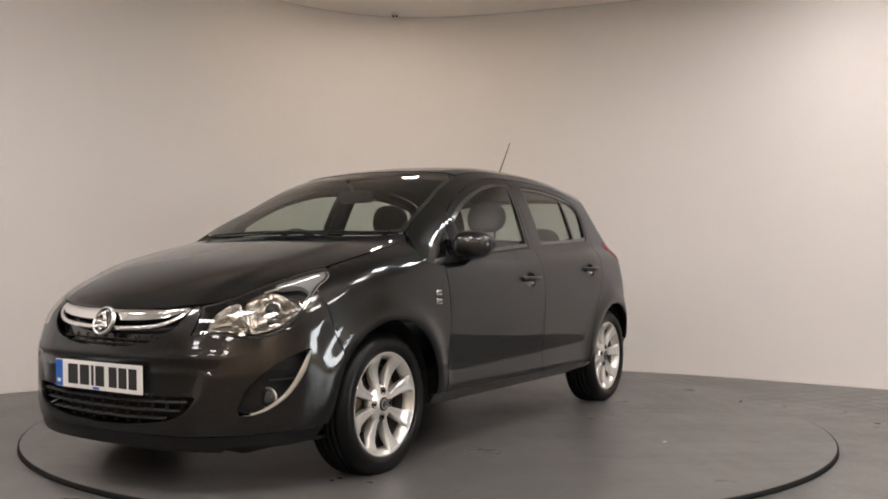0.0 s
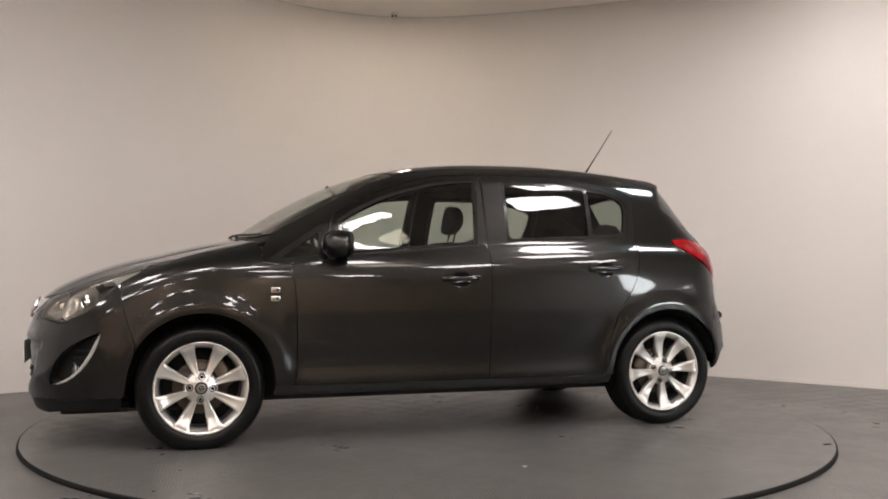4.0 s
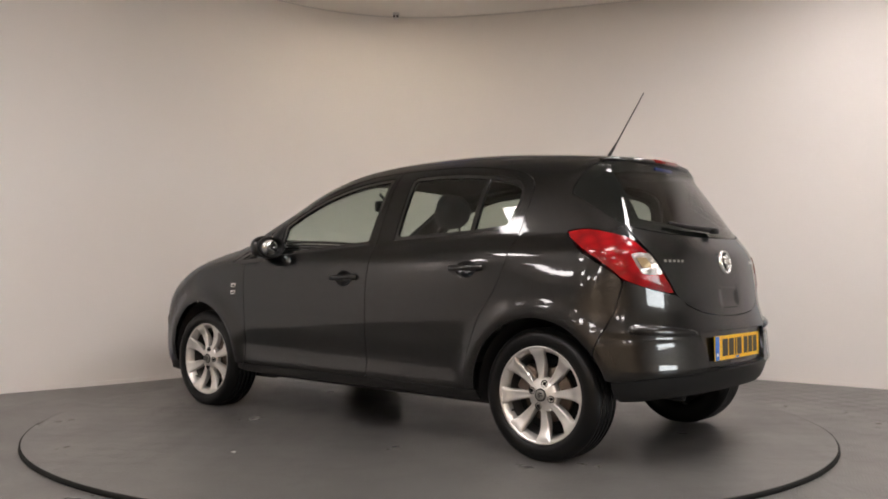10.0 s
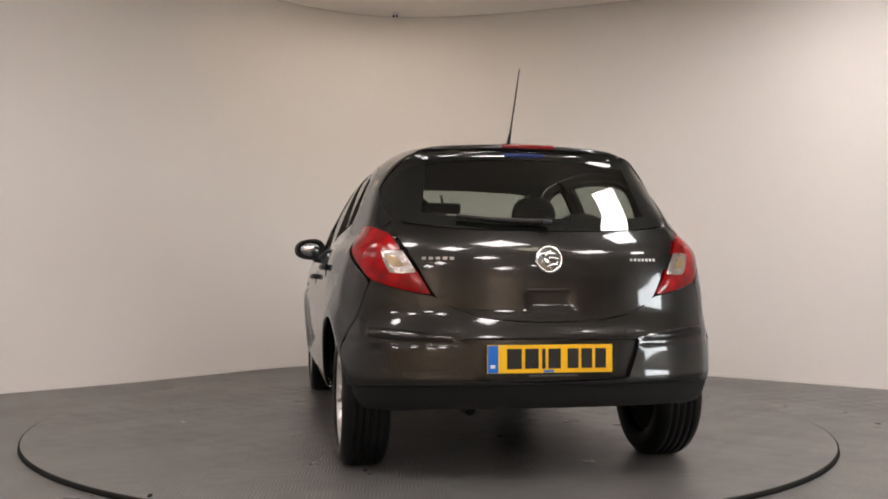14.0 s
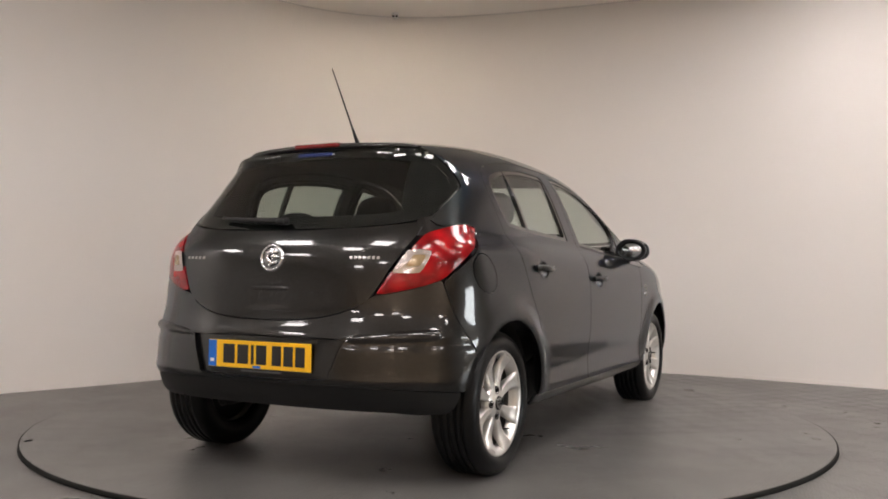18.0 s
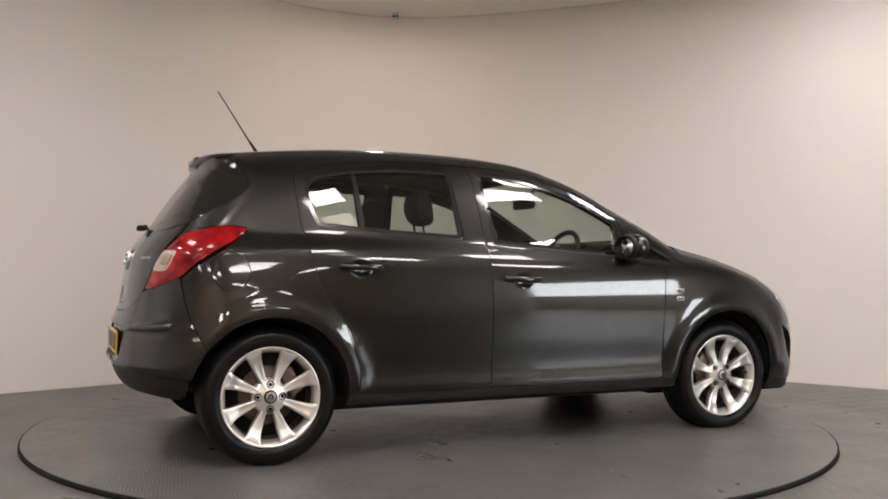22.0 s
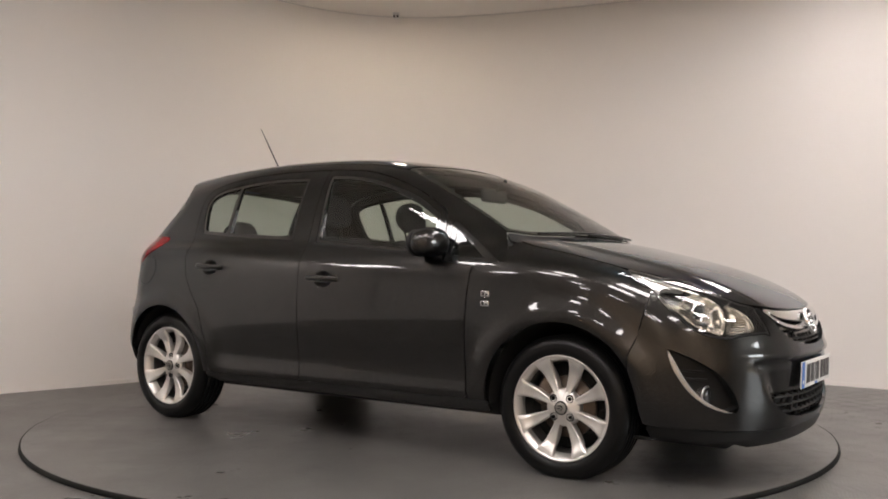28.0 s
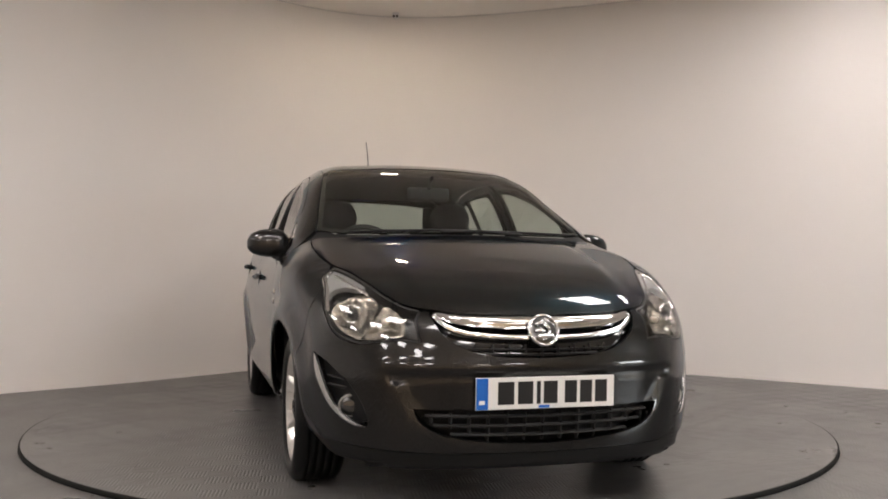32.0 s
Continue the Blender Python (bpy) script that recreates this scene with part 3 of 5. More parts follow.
def strip(name, pts, width, height, material, parent, label="", side=1):
    """A slim moulding along a line of skin points (3D), of half-round section."""
    pts = np.array(pts, float)
    if side < 0:
        pts = pts * np.array([1, -1, 1])
    bm = bmesh.new()
    rows = []
    for i, q in enumerate(pts):
        d = pts[min(i + 1, len(pts) - 1)] - pts[max(i - 1, 0)]
        d = d / max(np.linalg.norm(d), 1e-9)
        e = 1e-3
        g = np.array([FORM.f(*(np.array([[q[k] + (e if k == a else 0)] for k in range(3)]))) - FORM.f(*(np.array([[q[k] - (e if k == a else 0)] for k in range(3)]))) for a in range(3)]).ravel()
        g = g / max(np.linalg.norm(g), 1e-9)
        s = np.cross(d, g)
        rows.append([bm.verts.new(q + s * width * math.cos(a) / 2 + g * (height * math.sin(a) - 0.002)) for a in (math.pi * k / 6 for k in range(7))])
    for a, b in zip(rows, rows[1:]):
        for k in range(6):
            bm.faces.new((a[k], a[k + 1], b[k + 1], b[k]))
    bmesh.ops.recalc_face_normals(bm, faces=bm.faces)
    return part(name, bm, material, parent, label)


# ---- outlines of the panels ----
def circle(cx, cz, r, n=72):
    a = np.linspace(0, 2 * np.pi, n, endpoint=False)
    return np.c_[cx + r * np.cos(a), cz + r * np.sin(a)]


WB = 1.264
ARCH_F, ARCH_R = circle(WB, 0.306, 0.344), circle(-WB, 0.306, 0.344)
BONNET_SIDE = [(1.00, 0.685), (1.12, 0.70), (1.30, 0.695), (1.48, 0.662), (1.58, 0.615), (1.71, 0.568), (1.83, 0.523), (1.91, 0.472), (1.960, 0.400)]
BONNET_FRONT = [(1.960, 0.400), (1.995, 0.30), (2.018, 0.15), (2.024, 0.0)]
COWL = [(1.085, 0.0), (1.075, 0.25), (1.045, 0.50), (1.00, 0.685)]
SCREEN_LOW = [(1.045, 0.0), (1.03, 0.28), (0.985, 0.52), (0.925, 0.655)]
SCREEN_SIDE = [(0.925, 0.655), (0.72, 0.618), (0.50, 0.578), (0.26, 0.530)]
SCREEN_TOP = [(0.26, 0.530), (0.305, 0.28), (0.32, 0.0)]
ROOF_SIDE = [(0.26, 0.530), (0.0, 0.515), (-0.5, 0.510), (-1.0, 0.490), (-1.38, 0.455)]
ROOF_BACK = [(-1.38, 0.455), (-1.455, 0.30), (-1.478, 0.0)]
REARGLASS_SIDE = [(-1.402, 1.378), (-1.368, 1.336), (-1.345, 1.285), (-1.335, 1.225)]
REARGLASS_HEEL = [(-1.335, 1.225), (-1.42, 1.172), (-1.49, 1.130), (-1.56, 1.085)]
HATCH_SIDE = [(0.60, 1.085), (0.602, 1.00), (0.525, 0.86), (0.465, 0.757), (0.40, 0.712)]
HATCH_LOW = [(0.40, 0.712), (0.30, 0.678), (0.16, 0.660), (0, 0.655)]


# lamp edges as points of the skin
HEAD_LOW = np.array([(1.525, 0.690, 0.862), (1.560, 0.715, 0.832), (1.640, 0.725, 0.787), (1.725, 0.735, 0.707), (1.800, 0.712, 0.638), (1.858, 0.672, 0.608), (1.912, 0.622, 0.600), (1.962, 0.553, 0.611), (2.000, 0.480, 0.616), (2.022, 0.433, 0.606)])
HEAD_IN = np.array([(2.022, 0.433, 0.606), (2.006, 0.442, 0.645), (1.975, 0.440, 0.690), (1.955, 0.412, 0.722)])
TAIL_LOW = np.array([(-1.352, 0.735, 1.038), (-1.400, 0.735, 1.000), (-1.463, 0.736, 0.950), (-1.577, 0.735, 0.878), (-1.637, 0.700, 0.823), (-1.704, 0.595, 0.785), (-1.757, 0.468, 0.759)])
TAIL_IN = np.array([(-1.757, 0.468, 0.759), (-1.721, 0.522, 0.857), (-1.629, 0.603, 0.996), (-1.560, 0.650, 1.030)])
FOG_OUT = np.array([(1.762, 0.750, 0.562), (1.752, 0.760, 0.530), (1.772, 0.750, 0.462), (1.802, 0.729, 0.394), (1.849, 0.695, 0.339), (1.903, 0.650, 0.318), (1.940, 0.612, 0.312)])
FOG_IN = np.array([(1.946, 0.606, 0.332), (1.942, 0.611, 0.352), (1.924, 0.634, 0.408), (1.887, 0.669, 0.463), (1.836, 0.708, 0.505), (1.790, 0.738, 0.532), (1.745, 0.757, 0.550)])


def side_outlines():
    o = {}
    o["wing"] = np.concatenate([outline("s", ("s", [(1.61, 0.24), (1.606, 0.30), (1.592, 0.39), (1.570, 0.46), (1.57, 0.52), (1.60, 0.60), (1.625, 0.70), (1.64, 0.787)])), flow(HEAD_LOW[2::-1], 6)[:, [0, 2]],
                               outline("s", ("t", BONNET_SIDE[3::-1]), ("s", [(0.985, 0.965), (0.985, 0.90), (0.845, 0.885), (0.832, 0.80), (0.818, 0.60), (0.818, 0.34), (0.835, 0.296), (0.93, 0.294)], "line"))])
    o["front_door"] = outline("s", ("s", [(0.835, 0.296), (0.818, 0.34), (0.818, 0.60), (0.832, 0.80), (0.845, 0.885)]), ("s", [(0.66, 0.905), (0.635, 1.10)], "line"),
                              ("s", [(0.61, 1.145), (0.47, 1.225), (0.29, 1.303), (0.05, 1.368), (-0.218, 1.391)]), ("s", [(-0.218, 1.391), (-0.203, 0.97), (-0.197, 0.56), (-0.197, 0.296)], "line"))
    o["rear_door"] = outline("s", ("s", [(-0.197, 0.296), (-0.197, 0.56), (-0.203, 0.97), (-0.218, 1.391)], "line"), ("s", [(-0.218, 1.391), (-0.60, 1.393), (-0.86, 1.372), (-1.05, 1.335), (-1.125, 1.285), (-1.135, 1.22)]),
                             ("s", [(-1.135, 1.22), (-1.112, 1.035), (-1.085, 0.885), (-1.04, 0.77), (-0.95, 0.64)]), ("s", [(-0.95, 0.64), (-0.87, 0.42), (-0.87, 0.296)], "line"))
    o["front_window"] = outline("s", ("s", [(0.590, 0.945), (0.596, 1.115)], "line"), ("s", [(0.596, 1.115), (0.47, 1.192), (0.29, 1.270), (0.05, 1.335), (-0.165, 1.357)]), ("s", [(-0.185, 1.355), (-0.150, 0.998)], "line"), ("s", [(-0.150, 0.998), (0.11, 0.976), (0.40, 0.952), (0.590, 0.940)]))
    o["rear_window"] = outline("s", ("s", [(-0.318, 1.014), (-0.335, 1.352)], "line"), ("s", [(-0.335, 1.352), (-0.60, 1.355), (-0.85, 1.334), (-1.02, 1.300), (-1.085, 1.245), (-1.075, 1.15), (-1.045, 1.062)]), ("s", [(-1.045, 1.062), (-0.79, 1.040), (-0.318, 1.014)]))
    o["quarterlight"] = outline("s", ("s", [(0.975, 0.898), (0.80, 1.012), (0.672, 1.098)]), ("s", [(0.672, 1.098), (0.683, 0.906), (0.975, 0.884)], "line"))
    o["sill"] = np.array([(0.93, 0.234), (0.93, 0.292), (-0.92, 0.292), (-0.92, 0.234)])
    tail_edge = outline("s", ("s", REARGLASS_SIDE), ("s", REARGLASS_HEEL), ("s", [(-1.56, 1.085), (-1.584, 1.062), (-1.564, 1.036)], "line"))
    lamp_edge = np.array([(-1.50, 1.046), (-1.43, 1.052), (-1.352, 1.038), (-1.40, 1.00), (-1.463, 0.95), (-1.577, 0.878), (-1.637, 0.823), (-1.64, 0.79), (-1.615, 0.66), (-1.555, 0.50), (-1.545, 0.22)])
    o["side_frame"] = np.concatenate([outline("s", ("s", [(-0.90, 0.295), (0.93, 0.295)], "line"), ("s", [(0.99, 0.885), (0.992, 0.95)], "line"), ("t", SCREEN_SIDE), ("t", ROOF_SIDE)), tail_edge, flow(lamp_edge, 6), np.array([(-0.93, 0.22), (-0.93, 0.295)])])
    return o


SIDE = side_outlines()
HEADLAMP = np.concatenate([outline("n", ("t", BONNET_SIDE[3:])), to_view("n", flow(HEAD_IN[::-1], 6)), to_view("n", flow(HEAD_LOW[::-1], 6))])
GRILLE = mirrored(outline("n", ("t", [(2.024, 0.0), (2.018, 0.15), (1.995, 0.30), (1.965, 0.392)]), ("f", [(0.388, 0.69), (0.355, 0.635), (0.28, 0.588), (0.15, 0.562), (0.0, 0.555)])))
DIP_LOW = [(0.556, 0.508), (0.521, 0.426), (0.475, 0.345), (0.372, 0.282), (0.214, 0.254), (0.0, 0.243)]
DIP = mirrored(outline("n", ("f", [(0.0, 0.517), (0.30, 0.517), (0.48, 0.515), (0.556, 0.508)]), ("f", DIP_LOW)))
LOWER = mirrored(outline("n", ("f", [(0.0, 0.374), (0.30, 0.376), (0.468, 0.380)], "line"), ("f", [(0.468, 0.380), (0.435, 0.330), (0.360, 0.292), (0.21, 0.267), (0.0, 0.256)])))
FOG_EDGE = on_skin("s", flow([(1.716, 0.560), (1.722, 0.530), (1.740, 0.480), (1.770, 0.425), (1.810, 0.374), (1.860, 0.334), (1.905, 0.313)], 6))
FOG_EDGE = np.concatenate([FOG_EDGE, FOG_OUT[-1:]])
FOGHOLE = np.concatenate([to_view("n", FOG_EDGE), to_view("n", flow(FOG_IN, 6))])
FOG_MID = on_skin("s", flow([(1.723, 0.553), (1.743, 0.519), (1.765, 0.475), (1.792, 0.424), (1.828, 0.377), (1.872, 0.341), (1.910, 0.321)], 6))
FOGTRIM = np.concatenate([to_view("n", FOG_EDGE), to_view("n", FOG_MID)[::-1]])
FRONT_LIP = mirrored(outline("n", ("f", [(0.0, 0.148), (0.40, 0.150), (0.60, 0.160)], "line"), ("s", [(1.63, 0.18), (1.615, 0.252)], "line"), ("f", [(0.62, 0.236), (0.40, 0.226), (0.0, 0.222)])))
FRONT_BUMPER = mirrored(np.concatenate([outline("n", ("f", [(0.0, 0.224), (0.40, 0.228), (0.62, 0.238)], "line"), ("s", [(1.615, 0.254), (1.606, 0.30), (1.592, 0.39), (1.570, 0.46), (1.57, 0.52), (1.60, 0.60), (1.625, 0.70), (1.64, 0.787)])),
                                        to_view("n", flow(HEAD_LOW[2:], 6)), to_view("n", flow(HEAD_IN, 6)), outline("n", ("t", BONNET_FRONT))]))
TAILLAMP = np.concatenate([outline("e", ("s", [(-1.352, 1.038), (-1.43, 1.052), (-1.50, 1.047)])), to_view("e", flow(TAIL_IN[::-1], 6)), to_view("e", flow(TAIL_LOW[::-1], 6))])
LAMP_CLEAR = to_view("e", np.array([(-1.628, 0.652, 0.940), (-1.652, 0.610, 0.944), (-1.675, 0.566, 0.940), (-1.702, 0.540, 0.893), (-1.722, 0.523, 0.850), (-1.700, 0.580, 0.846), (-1.676, 0.628, 0.850), (-1.652, 0.642, 0.893)]))
LAMP_CLEAR = LAMP_CLEAR.mean(0) + 0.95 * (LAMP_CLEAR - LAMP_CLEAR.mean(0))
REAR_LIP = mirrored(outline("e", ("b", [(0.0, 0.306), (0.40, 0.304), (0.56, 0.300)], "line"), ("s", [(-1.690, 0.290), (-1.628, 0.292), (-1.618, 0.386)], "line"), ("b", [(0.66, 0.396), (0.40, 0.406), (0.0, 0.408)])))
REAR_BUMPER = mirrored(np.concatenate([outline("e", ("b", [(0.0, 0.410), (0.40, 0.408), (0.66, 0.398)], "line"), ("s", [(-1.603, 0.386), (-1.585, 0.44), (-1.556, 0.51), (-1.615, 0.66), (-1.64, 0.79)])),
                                       to_view("e", flow(TAIL_LOW[4:], 6)), outline("e", ("b", [(0.462, 0.755), (0.43, 0.735), (0.40, 0.710)]), ("b", HATCH_LOW))]))
PLATE_RECESS = mirrored(outline("e", ("b", [(0.0, 0.592), (0.20, 0.592), (0.378, 0.588)], "line"), ("b", [(0.378, 0.588), (0.345, 0.50), (0.318, 0.434)]), ("b", [(0.318, 0.434), (0.15, 0.424), (0.0, 0.422)])))
HATCH = mirrored(outline("e", ("b", [(0, 1.027), (0.20, 1.029), (0.40, 1.037), (0.56, 1.056), (0.600, 1.078)]), ("b", HATCH_SIDE), ("b", HATCH_LOW)))


def wheel(x, y, z, parent, turned):
    """An eight-spoke alloy wheel with its tyre, four nuts and a brake disc behind; y > 0 faces left."""
    s = 1 if y > 0 else -1
    m = Matrix.Translation((x, y, z)) @ Matrix.Diagonal((1, s, 1, 1))

    def piece(name, fill, material, under, label=""):
        bm = bmesh.new()
        fill(bm)
        bmesh.ops.recalc_face_normals(bm, faces=bm.faces)
        bmesh.ops.transform(bm, matrix=m, verts=bm.verts)
        if s < 0:
            bmesh.ops.reverse_faces(bm, faces=bm.faces)
        return part(name, bm, material, under, label)

    def rim(bm):
        # barrel mouth and lip, then the hub
        lathe(bm, [(0.192, -0.052), (0.195, -0.034), (0.201, -0.022), (0.208, -0.012), (0.215, -0.006), (0.2215, -0.0045), (0.2235, -0.009), (0.216, -0.022), (0.207, -0.052)], 80)
        lathe(bm, [(0.0, -0.019), (0.032, -0.019), (0.037, -0.022), (0.066, -0.026), (0.076, -0.034), (0.080, -0.044), (0.080, -0.062)], 40)
    w = piece("wheel", rim, ALLOY, parent, "silver eight-spoke alloy wheel")
    outline_w = flow([(0.040, 0.012), (0.062, 0.0140), (0.085, 0.0155), (0.112, 0.0195), (0.140, 0.0240), (0.168, 0.0285), (0.188, 0.0335), (0.201, 0.0400), (0.210, 0.0470)], 3)
    for k in range(8):
        a = radians(turned + 22.5 + 45 * k)

        def spoke(bm):
            rows = []
            for r, wd in outline_w:
                d = -0.021 - 0.009 * math.sin(math.pi * min(1.0, (r - 0.04) / 0.15)) + 0.013 * step(0.150, 0.208, r)
                t = 0.034 - 0.016 * step(0.10, 0.21, r)
                row = []
                for u, h in ((-1.02, -t), (-1, -0.007), (-0.84, -0.0005), (-0.40, -0.0015), (0.05, -0.0042), (0.50, -0.0012), (0.84, 0.0), (1, -0.005), (1.02, -t)):
                    row.append(bm.verts.new((r * math.cos(a) - u * wd * math.sin(a), d + h, r * math.sin(a) + u * wd * math.cos(a))))
                rows.append(row)
            for p, q in zip(rows, rows[1:]):
                for n in range(8):
                    bm.faces.new((p[n], p[n + 1], q[n + 1], q[n]))
        piece("spoke", spoke, ALLOY, w)
    # dark colour here puts in the shade behind the spokes
    piece("rim_barrel", lambda bm: lathe(bm, [(0.1925, -0.0525), (0.188, -0.090), (0.182, -0.155), (0.190, -0.157), (0.2065, -0.0525)], 60), BARREL, w, "inner rim with the shade behind the spokes in its colour")
    R = 0.3035
    tread = [(0.212, -0.014), (0.219, -0.010), (0.2235, -0.003), (0.236, 0.006), (0.256, 0.0095), (0.259, 0.0085), (0.262, 0.0092), (0.277, 0.004), (0.291, -0.008), (0.299, -0.022), (R, -0.034)]
    for g in range(4):
        y0 = -0.045 - g * 0.031
        tread += [(R, y0), (R - 0.006, y0 - 0.001), (R - 0.006, y0 - 0.007), (R, y0 - 0.008)]
    tread += [(R, -0.162), (0.298, -0.176), (0.285, -0.190), (0.255, -0.200), (0.215, -0.196), (0.196, -0.186)]
    tyre = piece("tyre", lambda bm: lathe(bm, tread, 88), RUBBER, w, "black rubber tyre with grooved tread")
    for v in tyre.data.vertices:  # pressed flat where it stands
        v.co.z = max(v.co.z, 0.001)
    piece("centre_cap", lambda bm: lathe(bm, [(0.0, -0.0125), (0.020, -0.013), (0.028, -0.016), (0.031, -0.021)], 28), SATIN, w, "round silver centre cap")

    def cap_mark(bm):
        lathe(bm, [(0.024, -0.0125), (0.0265, -0.0112), (0.029, -0.0135), (0.0295, -0.016)], 28)
        tube(bm, [(-0.012, -0.0118, 0.008), (0.003, -0.0108, 0.010), (0.010, -0.0108, 0.0), (0.002, -0.0108, -0.011)], 0.0026, 6)
        tube(bm, [(-0.014, -0.0115, -0.003), (0.0, -0.0108, -0.001)], 0.0024, 6)
    piece("cap_mark", cap_mark, DARK, w)
    for k in range(4):
        a = radians(turned + 90 * k)

        def well(bm):
            lathe(bm, [(0.0095, -0.0275), (0.0115, -0.0255), (0.0155, -0.0205), (0.0168, -0.0215), (0.0168, -0.034)], 18)
            bmesh.ops.translate(bm, vec=(0.054 * math.cos(a), 0, 0.054 * math.sin(a)), verts=bm.verts)

        def nut(bm):
            lathe(bm, [(0.0, -0.0185), (0.0070, -0.0188), (0.0088, -0.0215), (0.0095, -0.0300)], 6)
            bmesh.ops.translate(bm, vec=(0.054 * math.cos(a), 0, 0.054 * math.sin(a)), verts=bm.verts)
        piece("wheel_nut", nut, NUT, w, "dull dark wheel nut")
        # black rings on the silver hub put in the shade of the nut holes
        piece("nut_well_shade", well, DARK, w)
    piece("brake_disc", lambda bm: lathe(bm, [(0.0, -0.066), (0.070, -0.066), (0.072, -0.078), (0.128, -0.078), (0.130, -0.082), (0.130, -0.096), (0.0, -0.100)], 36), DISC, w, "dull worn brake disc")

    def caliper(bm):
        a = radians(150 if x > 0 else 30)
        box(bm, 0.085, 0.155, -0.105, -0.060, -0.065, 0.065, 0.012, matrix=Matrix.Rotation(-a, 4, "Y"))
    piece("caliper", caliper, DISC, w)

    def backing(bm):
        lathe(bm, [(0.0, -0.118), (0.186, -0.118), (0.186, -0.124), (0.0, -0.124)], 40)
    piece("backing_plate", backing, DARK, w, "black dust shield behind the brake")

    def valve(bm):
        a = radians(turned + 22.5 - 90 + 22.5)
        c = Vector((0.186 * math.cos(a), 0, 0.186 * math.sin(a)))
        tube(bm, [c + Vector((0, -0.05, 0)), c * 0.97 + Vector((0, -0.020, 0))], 0.0042, 8, 0.0035)
    piece("valve", valve, BLACK, w)
    return w


def mirrored2(half):
    return np.concatenate([half, (half * np.array([1, -1]))[::-1]])


def lifted(view, pts, out, n=8, straight=False):
    """A line of points held off the skin by some distance."""
    q = np.array(pts, float)
    if not straight:
        q = flow(q, n)
    p = on_skin(view, q)
    e = 1e-3
    g = np.stack([FORM.f(*(p + e * np.eye(3)[a]).T) - FORM.f(*(p - e * np.eye(3)[a]).T) for a in range(3)], 1)
    g /= np.linalg.norm(g, axis=1)[:, None]
    return p + g * (np.asarray(out)[:, None] if np.ndim(out) else out)


def plain(name, fill, material, parent, label="", smooth=True, side=1):
    """A part whose bmesh is filled by a function; side=-1 mirrors it."""
    bm = bmesh.new()
    fill(bm)
    if side < 0:
        bmesh.ops.scale(bm, vec=(1, -1, 1), verts=bm.verts)
        bmesh.ops.reverse_faces(bm, faces=bm.faces)
    return part(name, bm, material, parent, label, smooth)


def door_parts(car, s):
    handles = {"front_door": (-0.030, 0.812), "rear_door": (-0.868, 0.866)}
    for nm, win, more in (("front_door", "front_window", ()), ("rear_door", "rear_window", (circle(-WB, 0.30, 0.385),))):
        hx, hz = handles[nm]
        cup = np.array([(hx + 0.060 * math.cos(a), hz + 0.043 * math.sin(a)) for a in np.linspace(0, 2 * math.pi, 40, endpoint=False)])
        d = skin_panel(nm, "s", SIDE[nm], PAINT, car, holes=(SIDE[win], cup) + more, side=s)
        skin_panel("handle_cup", "s", cup, PAINT, d, cell=0.008, gap=-0.0005, fold=0, side=s, bulge=lambda p, v: -0.034 * step(0.0, 0.034, -poly_distance(v, cup)))
        line = lifted("s", [(hx + 0.098, hz + 0.004), (hx + 0.075, hz + 0.003), (hx, hz + 0.002), (hx - 0.075, hz + 0.006), (hx - 0.100, hz + 0.008)], [0.004, 0.020, 0.030, 0.022, 0.006], straight=True)
        line = flow(line, 5)

        def bar(bm):
            tube(bm, [Vector(q) for q in line], 0.0105, 10)
            c = line.mean(0)
            for v in bm.verts:
                v.co.z = c[2] + (v.co.z - c[2]) * 1.35
        plain("handle", bar, PAINT, d, "body-coloured pull handle", side=s)
        g = skin_panel("window", "s", SIDE[win], GLASS, d, cell=0.03, sink=0.014, fold=0, gap=0.0, side=s, bulge=lambda p, v: 0.052 * (p[:, 2] - 1.17), label="green-tinted window glass")
        g.visible_shadow = False
        skin_panel("window_seal", "s", SIDE[win], GLOSS_BLACK, d, ring=0.017, sink=0.003, fold=0.02, gap=-0.001, side=s, label="black window surround")
        card = np.array([(0.79, 0.30), (0.80, 0.93), (-0.18, 0.985), (-0.18, 0.30)]) if nm == "front_door" else np.array([(-0.22, 0.30), (-0.22, 1.005), (-1.03, 1.04), (-0.99, 0.75), (-0.84, 0.55), (-0.83, 0.30)])
        skin_panel("door_card", "s", card, BLACK, d, cell=0.06, sink=0.06, fold=0, side=s, label="black door lining")
        if nm == "rear_door":
            bar2 = np.array([(-0.858, 1.345), (-0.832, 1.345), (-0.815, 1.03), (-0.845, 1.03)])
            skin_panel("window_divider", "s", bar2, GLOSS_BLACK, d, sink=0.002, fold=0.02, side=s, label="black upright window bar")
        else:
            strip("belt_strip", on_skin("s", flow([(0.60, 0.934), (0.30, 0.956), (-0.16, 0.992)], 8)), 0.016, 0.005, BLACK, d, side=s)


